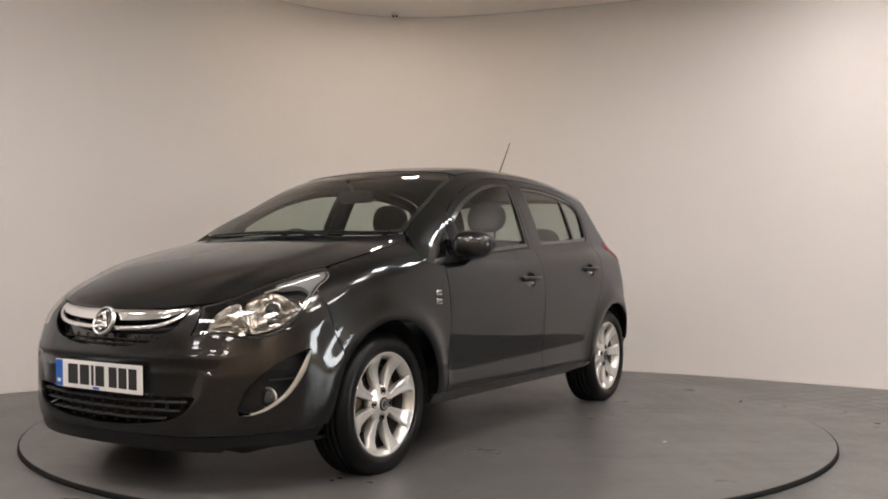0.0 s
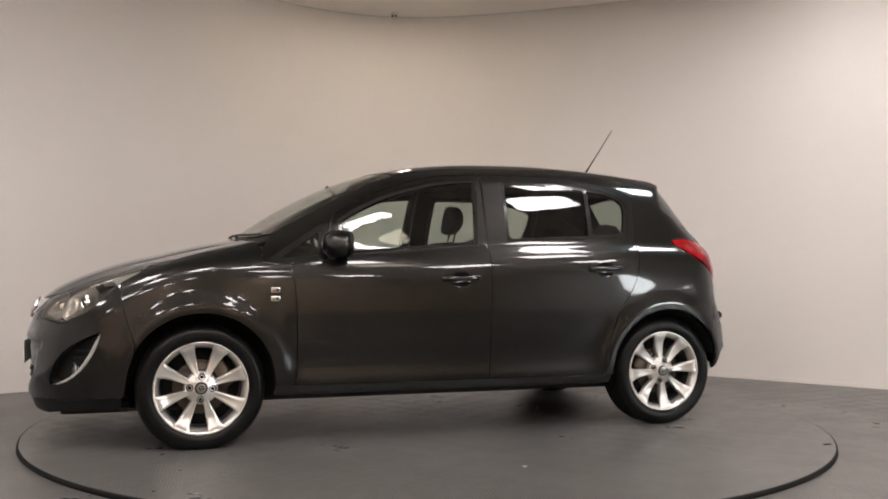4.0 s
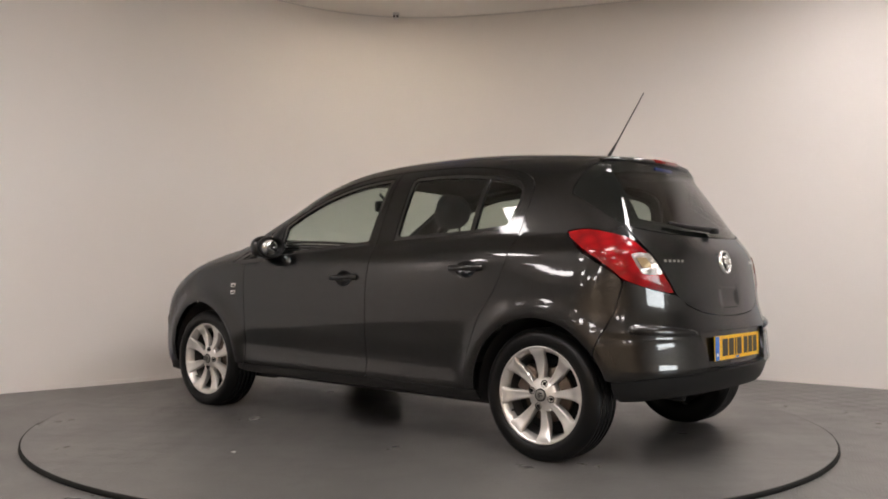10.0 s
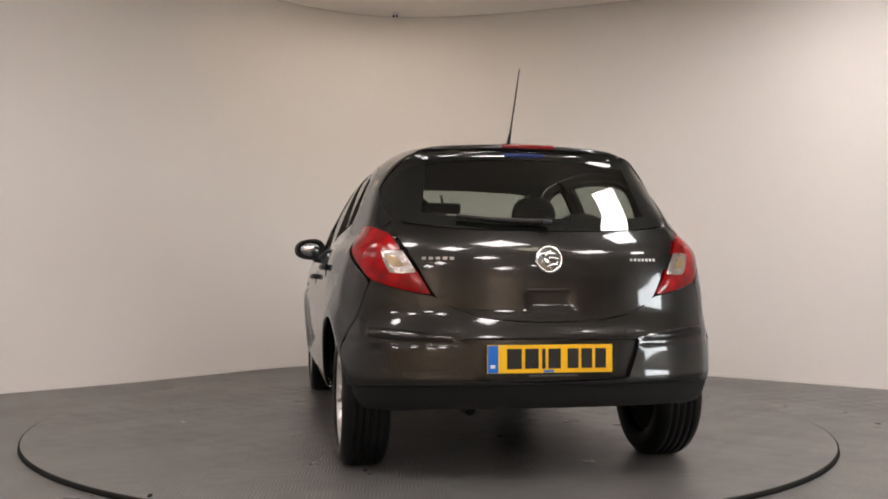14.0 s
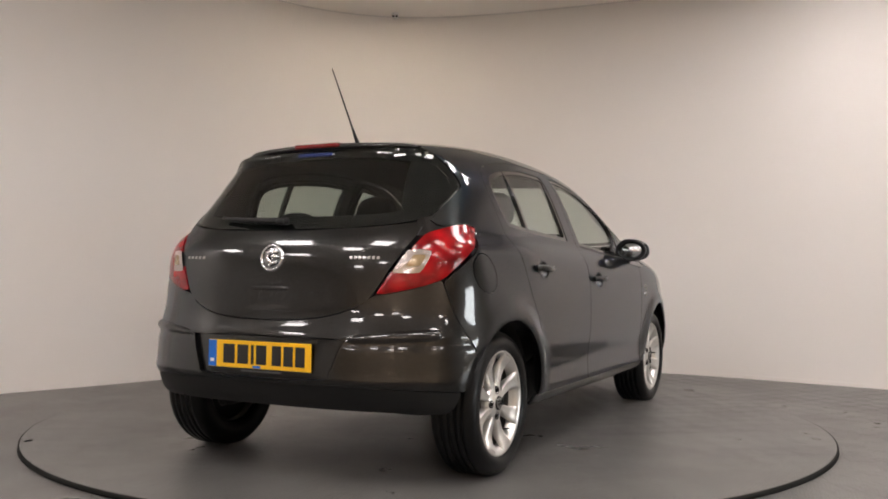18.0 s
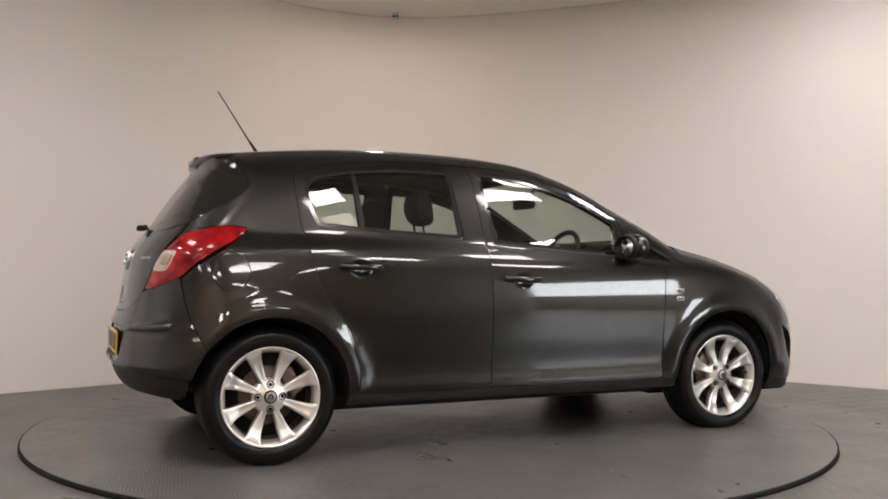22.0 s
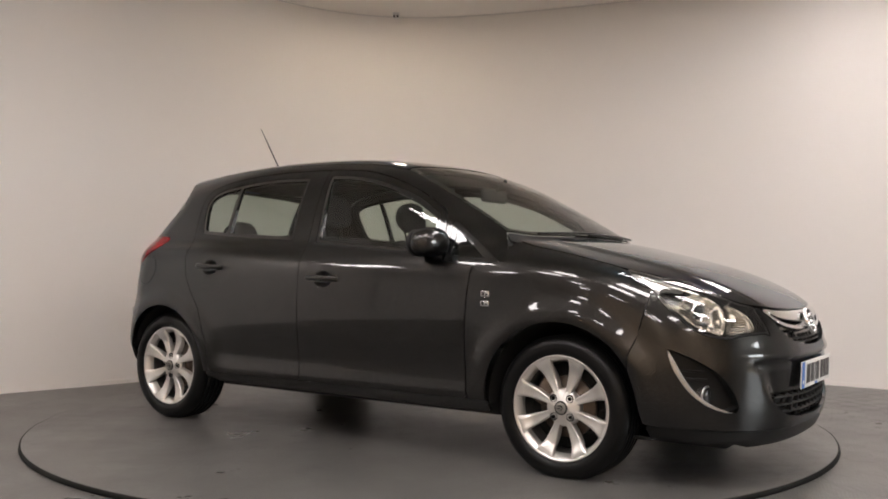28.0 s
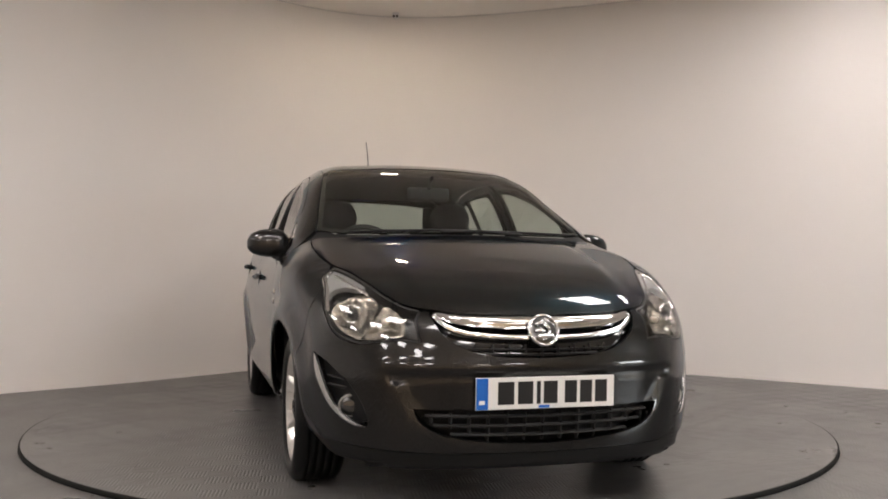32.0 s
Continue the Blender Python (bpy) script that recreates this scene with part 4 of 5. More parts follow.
def door_mirror(car, s):
    def shell(bm):
        bmesh.ops.create_uvsphere(bm, u_segments=28, v_segments=18, radius=1.0)
        for v in bm.verts:
            x, y, z = v.co
            r = 1.0 / max((abs(x) ** 2.6 + abs(y) ** 2.6 + abs(z) ** 2.6) ** (1 / 2.6), 1e-6)
            x, y, z = x * r, y * r, z * r
            v.co = (0.612 + 0.080 * x * (1 - 0.25 * y) if x > 0 else 0.612 + 0.046 * x, 0.850 + 0.099 * y, 0.980 + (0.076 if z > 0 else 0.060) * z * (1 - 0.12 * y))
    m = plain("door_mirror", shell, PAINT, car, "body-coloured door mirror", side=s)

    def pane(bm):
        lathe(bm, [(0.0, 0.0), (1.0, 0.0), (1.0, 0.008)], 28, "x")
        for v in bm.verts:
            x, y, z = v.co
            v.co = (0.5645 + x * 0.4, 0.848 + 0.080 * y, 0.986 + 0.054 * z)
    plain("mirror_glass", pane, MIRROR, m, "silvered mirror glass", side=s)

    def rim(bm):
        lathe(bm, [(0.80, -0.004), (0.98, -0.006), (1.0, 0.02), (0.80, 0.004)], 28, "x", True)
        for v in bm.verts:
            x, y, z = v.co
            v.co = (0.5655 + x, 0.848 + 0.093 * y, 0.986 + 0.065 * z)
    plain("mirror_rim", rim, BLACK, m, side=s)

    def arm(bm):
        tube(bm, [(0.66, 0.735, 0.895), (0.652, 0.775, 0.915), (0.636, 0.82, 0.936)], 0.024, 12)
        box(bm, 0.605, 0.71, 0.715, 0.775, 0.880, 0.932, 0.012)
    plain("mirror_arm", arm, BLACK, m, "black mirror foot", side=s)


def lamps(car, s):
    # headlamp: a silvered housing with bowls behind a clear lens
    h = skin_panel("headlamp", "n", HEADLAMP, HOUSING, car, sink=0.045, fold=0, gap=0.004, side=s, label="clear headlamp with silvered reflectors")
    brow = np.concatenate([outline("n", ("t", [(1.500, 0.655), (1.58, 0.617), (1.66, 0.588), (1.75, 0.559)])),
                           to_view("n", flow([(1.715, 0.612, 0.796), (1.672, 0.656, 0.802), (1.655, 0.690, 0.785), (1.672, 0.706, 0.752), (1.702, 0.722, 0.718)], 5)), to_view("n", flow(HEAD_LOW[3::-1], 5))])
    skin_panel("brow_reflector", "n", brow, BROW, h, cell=0.010, sink=0.014, fold=0.02, gap=0.004, side=s, label="bright silver outer reflector")
    g = skin_panel("lens", "n", HEADLAMP, CLEAR, h, side=s, fold=0, label="clear polycarbonate lens")
    g.visible_shadow = False
    skin_panel("bezel", "n", HEADLAMP, BLACK, h, ring=0.007, sink=0.003, fold=0.045, side=s, label="black lamp surround")
    bowls = (((1.745, 0.720, 0.715), (1.805, 0.700, 0.655), (1.858, 0.665, 0.628), (1.893, 0.625, 0.622), (1.885, 0.580, 0.700), (1.860, 0.570, 0.748), (1.800, 0.600, 0.778), (1.760, 0.655, 0.768)),
             ((1.905, 0.612, 0.621), (1.955, 0.550, 0.628), (1.985, 0.495, 0.634), (1.955, 0.480, 0.675), (1.925, 0.500, 0.715), (1.890, 0.545, 0.738), (1.900, 0.575, 0.700)))
    for q, (x, y, z), r in zip(bowls, ((1.800, 0.640, 0.700), (1.900, 0.538, 0.676)), (0.020, 0.014)):
        dish = to_view("n", flow(q, 5, True))
        skin_panel("reflector", "n", dish, FACETED, h, cell=0.008, sink=0.014, fold=0.02, gap=0, side=s, bulge=lambda p, v: -0.030 * step(0.0, 0.045, -poly_distance(v, dish)), label="bright faceted reflector")

        def bulb(bm):
            lathe(bm, [(0.0, 0.012), (r * 0.6, 0.010), (r, 0.0), (r, -0.02)], 16, "x")
            bmesh.ops.transform(bm, matrix=Matrix.Translation((x, y, z)) @ Matrix.Rotation(radians(22), 4, "Z"), verts=bm.verts)
        if r > 0.016:
            def shield(bm):
                lathe(bm, [(0.026, -0.012), (0.030, 0.002), (0.034, 0.004), (0.036, -0.012)], 22, "x", True)
                bmesh.ops.transform(bm, matrix=Matrix.Translation((x - 0.004, y, z)) @ Matrix.Rotation(radians(22), 4, "Z"), verts=bm.verts)
            plain("bulb_ring", shield, CHROME, h, side=s)

            def vane(bm):
                box(bm, -0.012, 0.004, -0.026, 0.026, -0.009, 0.009, 0.003)
                bmesh.ops.transform(bm, matrix=Matrix.Translation((x + 0.012, y + 0.018, z - 0.046)) @ Matrix.Rotation(radians(38), 4, "Z"), verts=bm.verts)
            plain("lower_vane", vane, HOUSING, h, side=s)
        plain("bulb", bulb, GLOSS_BLACK if r > 0.016 else AMBER, h, side=s)
    blade = to_view("n", on_skin("t", flow([(1.560, 0.655), (1.62, 0.632), (1.70, 0.600), (1.78, 0.565)], 6) + np.array([0.0, 0.012])))
    strip("upper_blade", lifted("n", blade, -0.012, straight=True), 0.012, 0.005, CHROME, h, side=s)
    strip("light_guide", lifted("n", to_view("n", flow(HEAD_LOW[:4], 6)), -0.012, straight=True), 0.030, 0.010, CHROME, h, side=s)
    # tail lamp
    t = skin_panel("tail_lamp", "e", TAILLAMP, RED, car, holes=(LAMP_CLEAR,), side=s, bulge=lambda p, v: 0.006 * step(0.0, 0.03, -poly_distance(v, TAILLAMP)), fold=0.02, label="red tail lamp with a clear window")
    skin_panel("clear_window", "e", LAMP_CLEAR, WHITELENS, t, gap=-0.001, fold=0, side=s, cell=0.012, sink=-0.005, label="clear reversing lamp window")
    inner = LAMP_CLEAR.mean(0) + 0.50 * (LAMP_CLEAR - LAMP_CLEAR.mean(0)) + np.array([0.012, 0.004])
    skin_panel("bulb_window", "e", inner, TAN, t, gap=0, fold=0.004, side=s, cell=0.008, sink=-0.0075, label="amber bulb behind the clear window")
    skin_panel("backing", "e", TAILLAMP, DARK, t, sink=0.022, fold=0, side=s, cell=0.04)
    shoulder = outline("e", ("s", [(-1.470, 1.045), (-1.540, 1.100), (-1.605, 1.072)], "line"), ("b", [(0.585, 1.055), (0.600, 1.000)], "line"), ("s", [(-1.615, 1.000), (-1.550, 1.020)], "line"))
    skin_panel("lamp_shoulder", "e", shoulder, PAINT, car, sink=0.005, fold=0, gap=0, side=s)
    # fog lamp in its pocket
    p = skin_panel("fog_pocket", "n", FOGHOLE, BLACK, car, sink=0.045, fold=0, gap=-0.004, side=s, label="black fog lamp pocket")

    def walls(bm):
        q = FOGHOLE[::2]
        a, b = lifted("n", q, -0.002, straight=True), lifted("n", q, -0.047, straight=True)
        va, vb = [bm.verts.new(k) for k in a], [bm.verts.new(k) for k in b]
        for i in range(len(q)):
            j = (i + 1) % len(q)
            bm.faces.new((va[i], va[j], vb[j], vb[i]))
    plain("pocket_wall", walls, BLACK, p, side=s)

    def foglamp(bm):
        lathe(bm, [(0.0, 0.024), (0.020, 0.023), (0.030, 0.019), (0.035, 0.012), (0.040, 0.013), (0.042, 0.0), (0.042, -0.03)], 28, "x")
        bmesh.ops.transform(bm, matrix=Matrix.Translation((1.825, 0.648, 0.372)) @ Matrix.Rotation(radians(14), 4, "Z"), verts=bm.verts)
    plain("fog_lamp", foglamp, FOGGLASS, p, "round clear fog lamp", side=s)

    def fogring(bm):
        lathe(bm, [(0.034, 0.012), (0.036, 0.016), (0.041, 0.016), (0.043, 0.011)], 28, "x")
        bmesh.ops.transform(bm, matrix=Matrix.Translation((1.825, 0.648, 0.372)) @ Matrix.Rotation(radians(14), 4, "Z"), verts=bm.verts)
    plain("fog_ring", fogring, SATIN, p, "thin silver ring", side=s)
    for z, w in ((0.470, 0.075), (0.438, 0.085)):
        strip("pocket_fin", lifted("n", to_view("n", on_skin("s", [(1.775 + w, z), (1.775 + 0.5 * w, z + 0.003), (1.775, z + 0.006)])), -0.030, straight=True), 0.010, 0.008, BLACK, p, side=s)
    skin_panel("trim", "n", FOGTRIM, BRIGHT, p, cell=0.006, gap=0.0005, fold=0.01, sink=0.001, side=s, bulge=lambda q, v: -0.020 * step(0.0, 0.05, -poly_distance(v, FOGHOLE)), label="crescent of satin silver trim")


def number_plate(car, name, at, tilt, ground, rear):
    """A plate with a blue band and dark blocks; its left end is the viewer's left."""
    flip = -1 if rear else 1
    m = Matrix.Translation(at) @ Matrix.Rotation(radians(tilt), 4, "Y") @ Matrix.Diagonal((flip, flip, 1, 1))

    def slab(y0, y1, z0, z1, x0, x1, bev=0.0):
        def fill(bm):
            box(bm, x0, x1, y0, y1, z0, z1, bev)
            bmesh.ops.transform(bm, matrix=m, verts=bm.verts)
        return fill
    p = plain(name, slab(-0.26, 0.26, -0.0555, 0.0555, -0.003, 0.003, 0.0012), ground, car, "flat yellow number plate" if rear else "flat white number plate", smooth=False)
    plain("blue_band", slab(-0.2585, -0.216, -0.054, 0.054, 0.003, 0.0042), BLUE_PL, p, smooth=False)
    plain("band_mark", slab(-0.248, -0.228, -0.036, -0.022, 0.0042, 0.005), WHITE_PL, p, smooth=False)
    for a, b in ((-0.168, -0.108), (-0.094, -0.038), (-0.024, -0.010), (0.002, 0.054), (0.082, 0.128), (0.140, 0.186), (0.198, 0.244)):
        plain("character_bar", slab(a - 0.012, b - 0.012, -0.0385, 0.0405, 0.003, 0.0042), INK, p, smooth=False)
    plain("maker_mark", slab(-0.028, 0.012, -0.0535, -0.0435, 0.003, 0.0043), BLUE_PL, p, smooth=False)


def round_badge(car, at, tilt, r):
    """A round chrome badge with a raised abstract mark."""
    m = Matrix.Translation(at) @ Matrix.Rotation(radians(tilt), 4, "Y")

    def ring(bm):
        lathe(bm, [(r * 0.80, -0.004), (r * 0.82, 0.007), (r * 0.90, 0.010), (r * 0.98, 0.006), (r, -0.004)], 40, "x")
        bmesh.ops.transform(bm, matrix=m, verts=bm.verts)
    b = plain("badge", ring, CHROME, car, "round chrome badge")

    def disc(bm):
        lathe(bm, [(0.0, 0.004), (r * 0.5, 0.003), (r * 0.81, 0.0)], 32, "x")
        bmesh.ops.transform(bm, matrix=m, verts=bm.verts)
    plain("badge_ground", disc, GLOSS_GREY, b)
    for y0, z0, y1, z1 in ((-0.5, 0.3, 0.1, 0.55), (-0.1, 0.5, 0.35, -0.1), (0.35, -0.05, -0.1, -0.6), (-0.55, -0.05, 0.05, -0.1), (-0.45, -0.4, 0.5, -0.35)):
        def blob(bm):
            tube(bm, [(0.006, r * y0, r * z0), (0.011, r * (y0 + y1) / 2 + 0.004, r * (z0 + z1) / 2), (0.006, r * y1, r * z1)], r * 0.13, 8)
            bmesh.ops.transform(bm, matrix=m, verts=bm.verts)
        plain("badge_mark", blob, CHROME, b)


def seat(car, x, y, wide, back_top, head_z, name):
    def base(bm):
        box(bm, x - 0.22, x + 0.30, y - wide / 2, y + wide / 2, 0.40, 0.56, 0.05, 3)
    s = plain(name, base, CLOTH, car, "charcoal cloth seat")

    def back(bm):
        h = back_top - 0.46
        box(bm, -0.06, 0.07, -wide / 2, wide / 2, 0.0, h, 0.045, 3)
        for v in bm.verts:
            v.co.y *= 1 - 0.22 * max(0, v.co.z / h - 0.55)
        bmesh.ops.transform(bm, matrix=Matrix.Translation((x - 0.16, y, 0.46)) @ Matrix.Rotation(radians(-18), 4, "Y"), verts=bm.verts)
    plain("backrest", back, CLOTH, s)
    hx = x - 0.16 - math.tan(radians(18)) * (head_z - 0.46) + 0.02

    def head(bm):
        bmesh.ops.create_uvsphere(bm, u_segments=24, v_segments=16, radius=1.0)
        for v in bm.verts:
            a, b, c = v.co
            r = 1.0 / (abs(a) ** 3 + abs(b) ** 3 + abs(c) ** 3) ** (1 / 3)
            a, b, c = a * r, b * r, c * r
            v.co = (0.050 * a + 0.018 * c * c, 0.128 * b * (1 - 0.14 * max(c, 0) - 0.10 * max(-c, 0)), 0.094 * c)
        bmesh.ops.transform(bm, matrix=Matrix.Translation((hx, y, head_z)) @ Matrix.Rotation(radians(-10), 4, "Y"), verts=bm.verts)
    plain("headrest", head, CLOTH, s, "padded charcoal headrest")
    for k in (-0.06, 0.06):
        def post(bm):
            tube(bm, [(hx - 0.005, y + k, head_z - 0.06), (hx + 0.03, y + k, head_z - 0.20)], 0.006, 8)
        plain("headrest_post", post, GLOSS_BLACK, s)


def cabin(car):
    def pan(bm):
        box(bm, -1.10, 1.02, -0.62, 0.62, 0.195, 0.40, 0.03)
        box(bm, 1.00, 1.97, -0.47, 0.47, 0.158, 0.21, 0.02)
        box(bm, 1.58, 1.90, -0.60, 0.60, 0.162, 0.20, 0.015)
        box(bm, -1.74, -1.05, -0.50, 0.50, 0.30, 0.62, 0.03)
        box(bm, 0.95, 1.60, -0.46, 0.46, 0.20, 0.80, 0.03)
        box(bm, 1.55, 1.86, -0.40, 0.40, 0.20, 0.52, 0.03)
    plain("floor_pan", pan, DARK, car, "black underbody and floor")

    def dash(bm):
        box(bm, 0.60, 1.00, -0.66, 0.66, 0.62, 0.978, 0.06, 3)
    d = plain("dashboard", dash, BLACK, car, "black dashboard")

    def hood(bm):
        box(bm, 0.55, 0.74, -0.52, -0.20, 0.90, 1.022, 0.035, 3)
    plain("instrument_hood", hood, BLACK, d)

    def wheel_rim(bm):
        n, k = 40, 10
        rows = []
        for i in range(n):
            a = 2 * math.pi * i / n
            c = Vector((0, math.cos(a), math.sin(a)))
            rows.append([bm.verts.new(c * (0.178 + 0.015 * math.cos(b)) + Vector((0.015 * math.sin(b), 0, 0))) for b in (2 * math.pi * j / k for j in range(k))])
        for i in range(n):
            for j in range(k):
                bm.faces.new((rows[i][j], rows[i][(j + 1) % k], rows[(i + 1) % n][(j + 1) % k], rows[(i + 1) % n][j]))
        box(bm, -0.01, 0.03, -0.06, 0.06, -0.05, 0.05, 0.02)
        box(bm, 0.0, 0.015, -0.175, 0.175, -0.016, 0.012, 0.004)
        box(bm, 0.0, 0.015, -0.02, 0.02, -0.175, 0.0, 0.004)
        bmesh.ops.transform(bm, matrix=Matrix.Translation((0.455, -0.36, 0.918)) @ Matrix.Rotation(radians(26), 4, "Y"), verts=bm.verts)
    plain("steering_wheel", wheel_rim, BLACK, car, "black three-spoke steering wheel")

    def glass_mirror(bm):
        box(bm, 0.425, 0.465, -0.115, 0.115, 1.226, 1.298, 0.018, 3)
        tube(bm, [(0.46, 0, 1.29), (0.50, 0, 1.33), (0.52, 0, 1.345)], 0.010, 8)
    plain("interior_mirror", glass_mirror, BLACK, car, "black interior mirror")
    seat(car, -0.02, 0.36, 0.50, 1.06, 1.180, "front_seat")
    seat(car, -0.02, -0.36, 0.50, 1.06, 1.180, "front_seat")
    for y in (0.38, -0.38):
        seat(car, -0.80, y, 0.56, 0.98, 1.045, "rear_seat")

    def shelf(bm):
        box(bm, -1.60, -1.20, -0.56, 0.56, 0.945, 0.965, 0.006)
    plain("parcel_shelf", shelf, CLOTH, car, "dark parcel shelf")
    for x in (WB, -WB):
        for s in (1, -1):
            def liner(bm):
                n = 36
                ya, yb = 0.775, 0.50
                rows = []
                for i in range(n + 1):
                    a = radians(-4 + (188 if x > 0 else 170) * i / n)
                    c, q = math.cos(a), math.sin(a)
                    rows.append([bm.verts.new((x + 0.362 * c, ya, 0.30 + 0.362 * q)), bm.verts.new((x + 0.362 * c, yb, 0.30 + 0.362 * q)), bm.verts.new((x, yb, 0.30 + max(0.0, -0.1)))])
                for p, q in zip(rows, rows[1:]):
                    bm.faces.new((p[0], p[1], q[1], q[0]))
                    bm.faces.new((p[1], p[2], q[1]))
            plain("wheel_liner", liner, DARK, car, "black wheel arch liner", side=s)


def build_car():
    car = tagged(new("car"), "dark grey metallic five-door hatchback with silver alloy wheels, on the turntable", "car")
    bon = mirrored2(np.concatenate([flow(COWL, 8), flow(BONNET_SIDE, 8), flow(BONNET_FRONT, 8)]))

    def bonnet_shape(p, v):
        y, x = np.abs(p[:, 1]), p[:, 0]
        return 0.007 * step(0.50, 0.42, y - 0.10 * (1.5 - x)) * step(1.0, 1.25, x)
    skin_panel("bonnet", "t", bon, PAINT, car, bulge=bonnet_shape, gap=0.0025)
    scr = mirrored2(np.concatenate([flow(SCREEN_LOW, 8), flow(SCREEN_SIDE, 8), flow(SCREEN_TOP, 8)]))
    ws = skin_panel("windscreen", "t", scr, WSGLASS, car, cell=0.03, sink=0.003, fold=0, label="green-tinted laminated windscreen")
    ws.visible_shadow = False
    skin_panel("windscreen_band", "t", scr, GLOSS_BLACK, car, ring=0.022, sink=0.005, fold=0.006)
    cowl = np.concatenate([flow(SCREEN_LOW, 8), np.array([(0.96, 0.69)]), flow(COWL[::-1], 8)])
    cowl = np.concatenate([cowl, (cowl * np.array([1, -1]))[::-1]])
    skin_panel("scuttle", "t", cowl, BLACK, car, sink=0.012, label="black plastic scuttle panel")
    roof = mirrored2(np.concatenate([flow(SCREEN_TOP[::-1], 8), flow(ROOF_SIDE, 8), flow(ROOF_BACK, 8)]))
    skin_panel("roof", "t", roof, PAINT, car, gap=0.0012)
    skin_panel("headlining", "t", roof, TRIMGREY, car, sink=0.045, fold=0, cell=0.05, label="grey headlining")
    flap = circle(-1.447, 0.850, 0.082, 48)
    for s in (1, -1):
        skin_panel("front_wing", "s", SIDE["wing"], PAINT, car, holes=(ARCH_F,), side=s)
        more = (flap,) if s < 0 else ()
        skin_panel("side_frame", "s", SIDE["side_frame"], PAINT, car, holes=(SIDE["wing"], SIDE["front_door"], SIDE["rear_door"], SIDE["quarterlight"], ARCH_F, ARCH_R) + more, side=s)
        skin_panel("sill", "s", SIDE["sill"], GLOSS_BLACK, car, holes=(ARCH_F, ARCH_R), sink=0.012, side=s, label="black plastic sill")
        q = skin_panel("quarterlight", "s", SIDE["quarterlight"], DARKGLASS, car, cell=0.015, sink=0.004, fold=0, gap=0, side=s, label="small fixed quarterlight")
        q.visible_shadow = False
        skin_panel("quarterlight_seal", "s", SIDE["quarterlight"], GLOSS_BLACK, car, cell=0.010, ring=0.026, sink=0.002, fold=0.02, gap=-0.001, side=s)
        door_parts(car, s)
        door_mirror(car, s)
        lamps(car, s)
        for z in (0.760, 0.718):
            def chip(bm):
                c = on_skin("s", [(0.925, z)])[0]
                box(bm, c[0] - 0.022, c[0] + 0.022, c[1] - 0.004, c[1] + 0.004, c[2] - 0.013, c[2] + 0.013, 0.003)
            b = plain("side_badge", chip, CHROME, car, "small silver badge", side=s)

            def inlay(bm):
                c = on_skin("s", [(0.925, z)])[0]
                box(bm, c[0] - 0.016, c[0] - 0.002, c[1] + 0.003, c[1] + 0.0052, c[2] - 0.007, c[2] + 0.008)
                box(bm, c[0] + 0.003, c[0] + 0.014, c[1] + 0.003, c[1] + 0.0052, c[2] - 0.007, c[2] + 0.002)
            plain("badge_bars", inlay, INK, b, smooth=False, side=s)
    skin_panel("fuel_flap", "s", flap, PAINT, car, side=-1, fold=0.01, label="round fuel filler flap")

    # nose
    def nose_shape(p, v):
        return -(0.011 + 0.009 * step(0.50, 0.36, p[:, 2])) * np.where(p[:, 2] > 0.47, step(0.0, 0.016, -poly_distance(v, DIP)), step(0.0, 0.065, -poly_distance(v, DIP))) + 0.004 * np.exp(-((p[:, 2] - 0.53) / 0.018) ** 2) * step(0.66, 0.5, np.abs(p[:, 1]))
    fog2 = FOGHOLE * np.array([-1, 1])
    skin_panel("front_bumper", "n", FRONT_BUMPER, PAINT, car, holes=(GRILLE, LOWER, FOGHOLE, fog2), bulge=nose_shape, cell=0.010, label="body-coloured front bumper")
    skin_panel("front_lip", "n", FRONT_LIP, BLACK, car, sink=0.006, label="black plastic front lip")
    g = skin_panel("grille", "n", GRILLE, GLOSS_BLACK, car, sink=0.040, fold=0, gap=-0.006, label="black grille with chrome bars")
    top = mirrored(outline("n", ("f", [(0.0, 0.703), (0.15, 0.704), (0.30, 0.708), (0.378, 0.712)]), ("f", [(0.378, 0.712), (0.36, 0.693), (0.30, 0.673), (0.18, 0.660), (0.0, 0.655)])))
    skin_panel("chrome_bar", "n", top, CHROME, g, cell=0.007, gap=0, sink=-0.001, bulge=lambda p, v: 0.010 * step(0.0, 0.02, -poly_distance(v, top)), label="broad chrome grille bar")
    low = mirrored(outline("n", ("f", [(0.0, 0.634), (0.18, 0.640), (0.29, 0.655), (0.345, 0.680), (0.380, 0.712)]), ("f", [(0.386, 0.700), (0.356, 0.668), (0.296, 0.641), (0.18, 0.625), (0.0, 0.619)])))
    skin_panel("chrome_bar", "n", low, CHROME, g, cell=0.006, gap=0, sink=0.002, bulge=lambda p, v: 0.009 * step(0.0, 0.010, -poly_distance(v, low)), label="curved lower chrome grille bar")
    for z, w in ((0.592, 0.275), (0.574, 0.215)):
        strip("grille_bar", lifted("f", [(-w, z), (0, z - 0.004), (w, z)], -0.020), 0.008, 0.008, BLACK, g)
    for k in range(-4, 5):
        y = 0.062 * k
        strip("grille_rib", lifted("f", [(y, 0.560 + abs(y) * 0.09), (y, 0.608)], -0.022, 3), 0.007, 0.010, BLACK, g)
    lo = skin_panel("lower_grille", "n", LOWER, DARK, car, sink=0.085, fold=0, gap=-0.01, label="black mesh lower grille")
    for z, w in ((0.356, 0.43), (0.322, 0.40), (0.288, 0.34)):
        strip("mesh_bar", lifted("f", [(-w, z), (-w / 2, z - 0.004), (0, z - 0.006), (w / 2, z - 0.004), (w, z)], -0.030), 0.012, 0.016, DARK, lo)
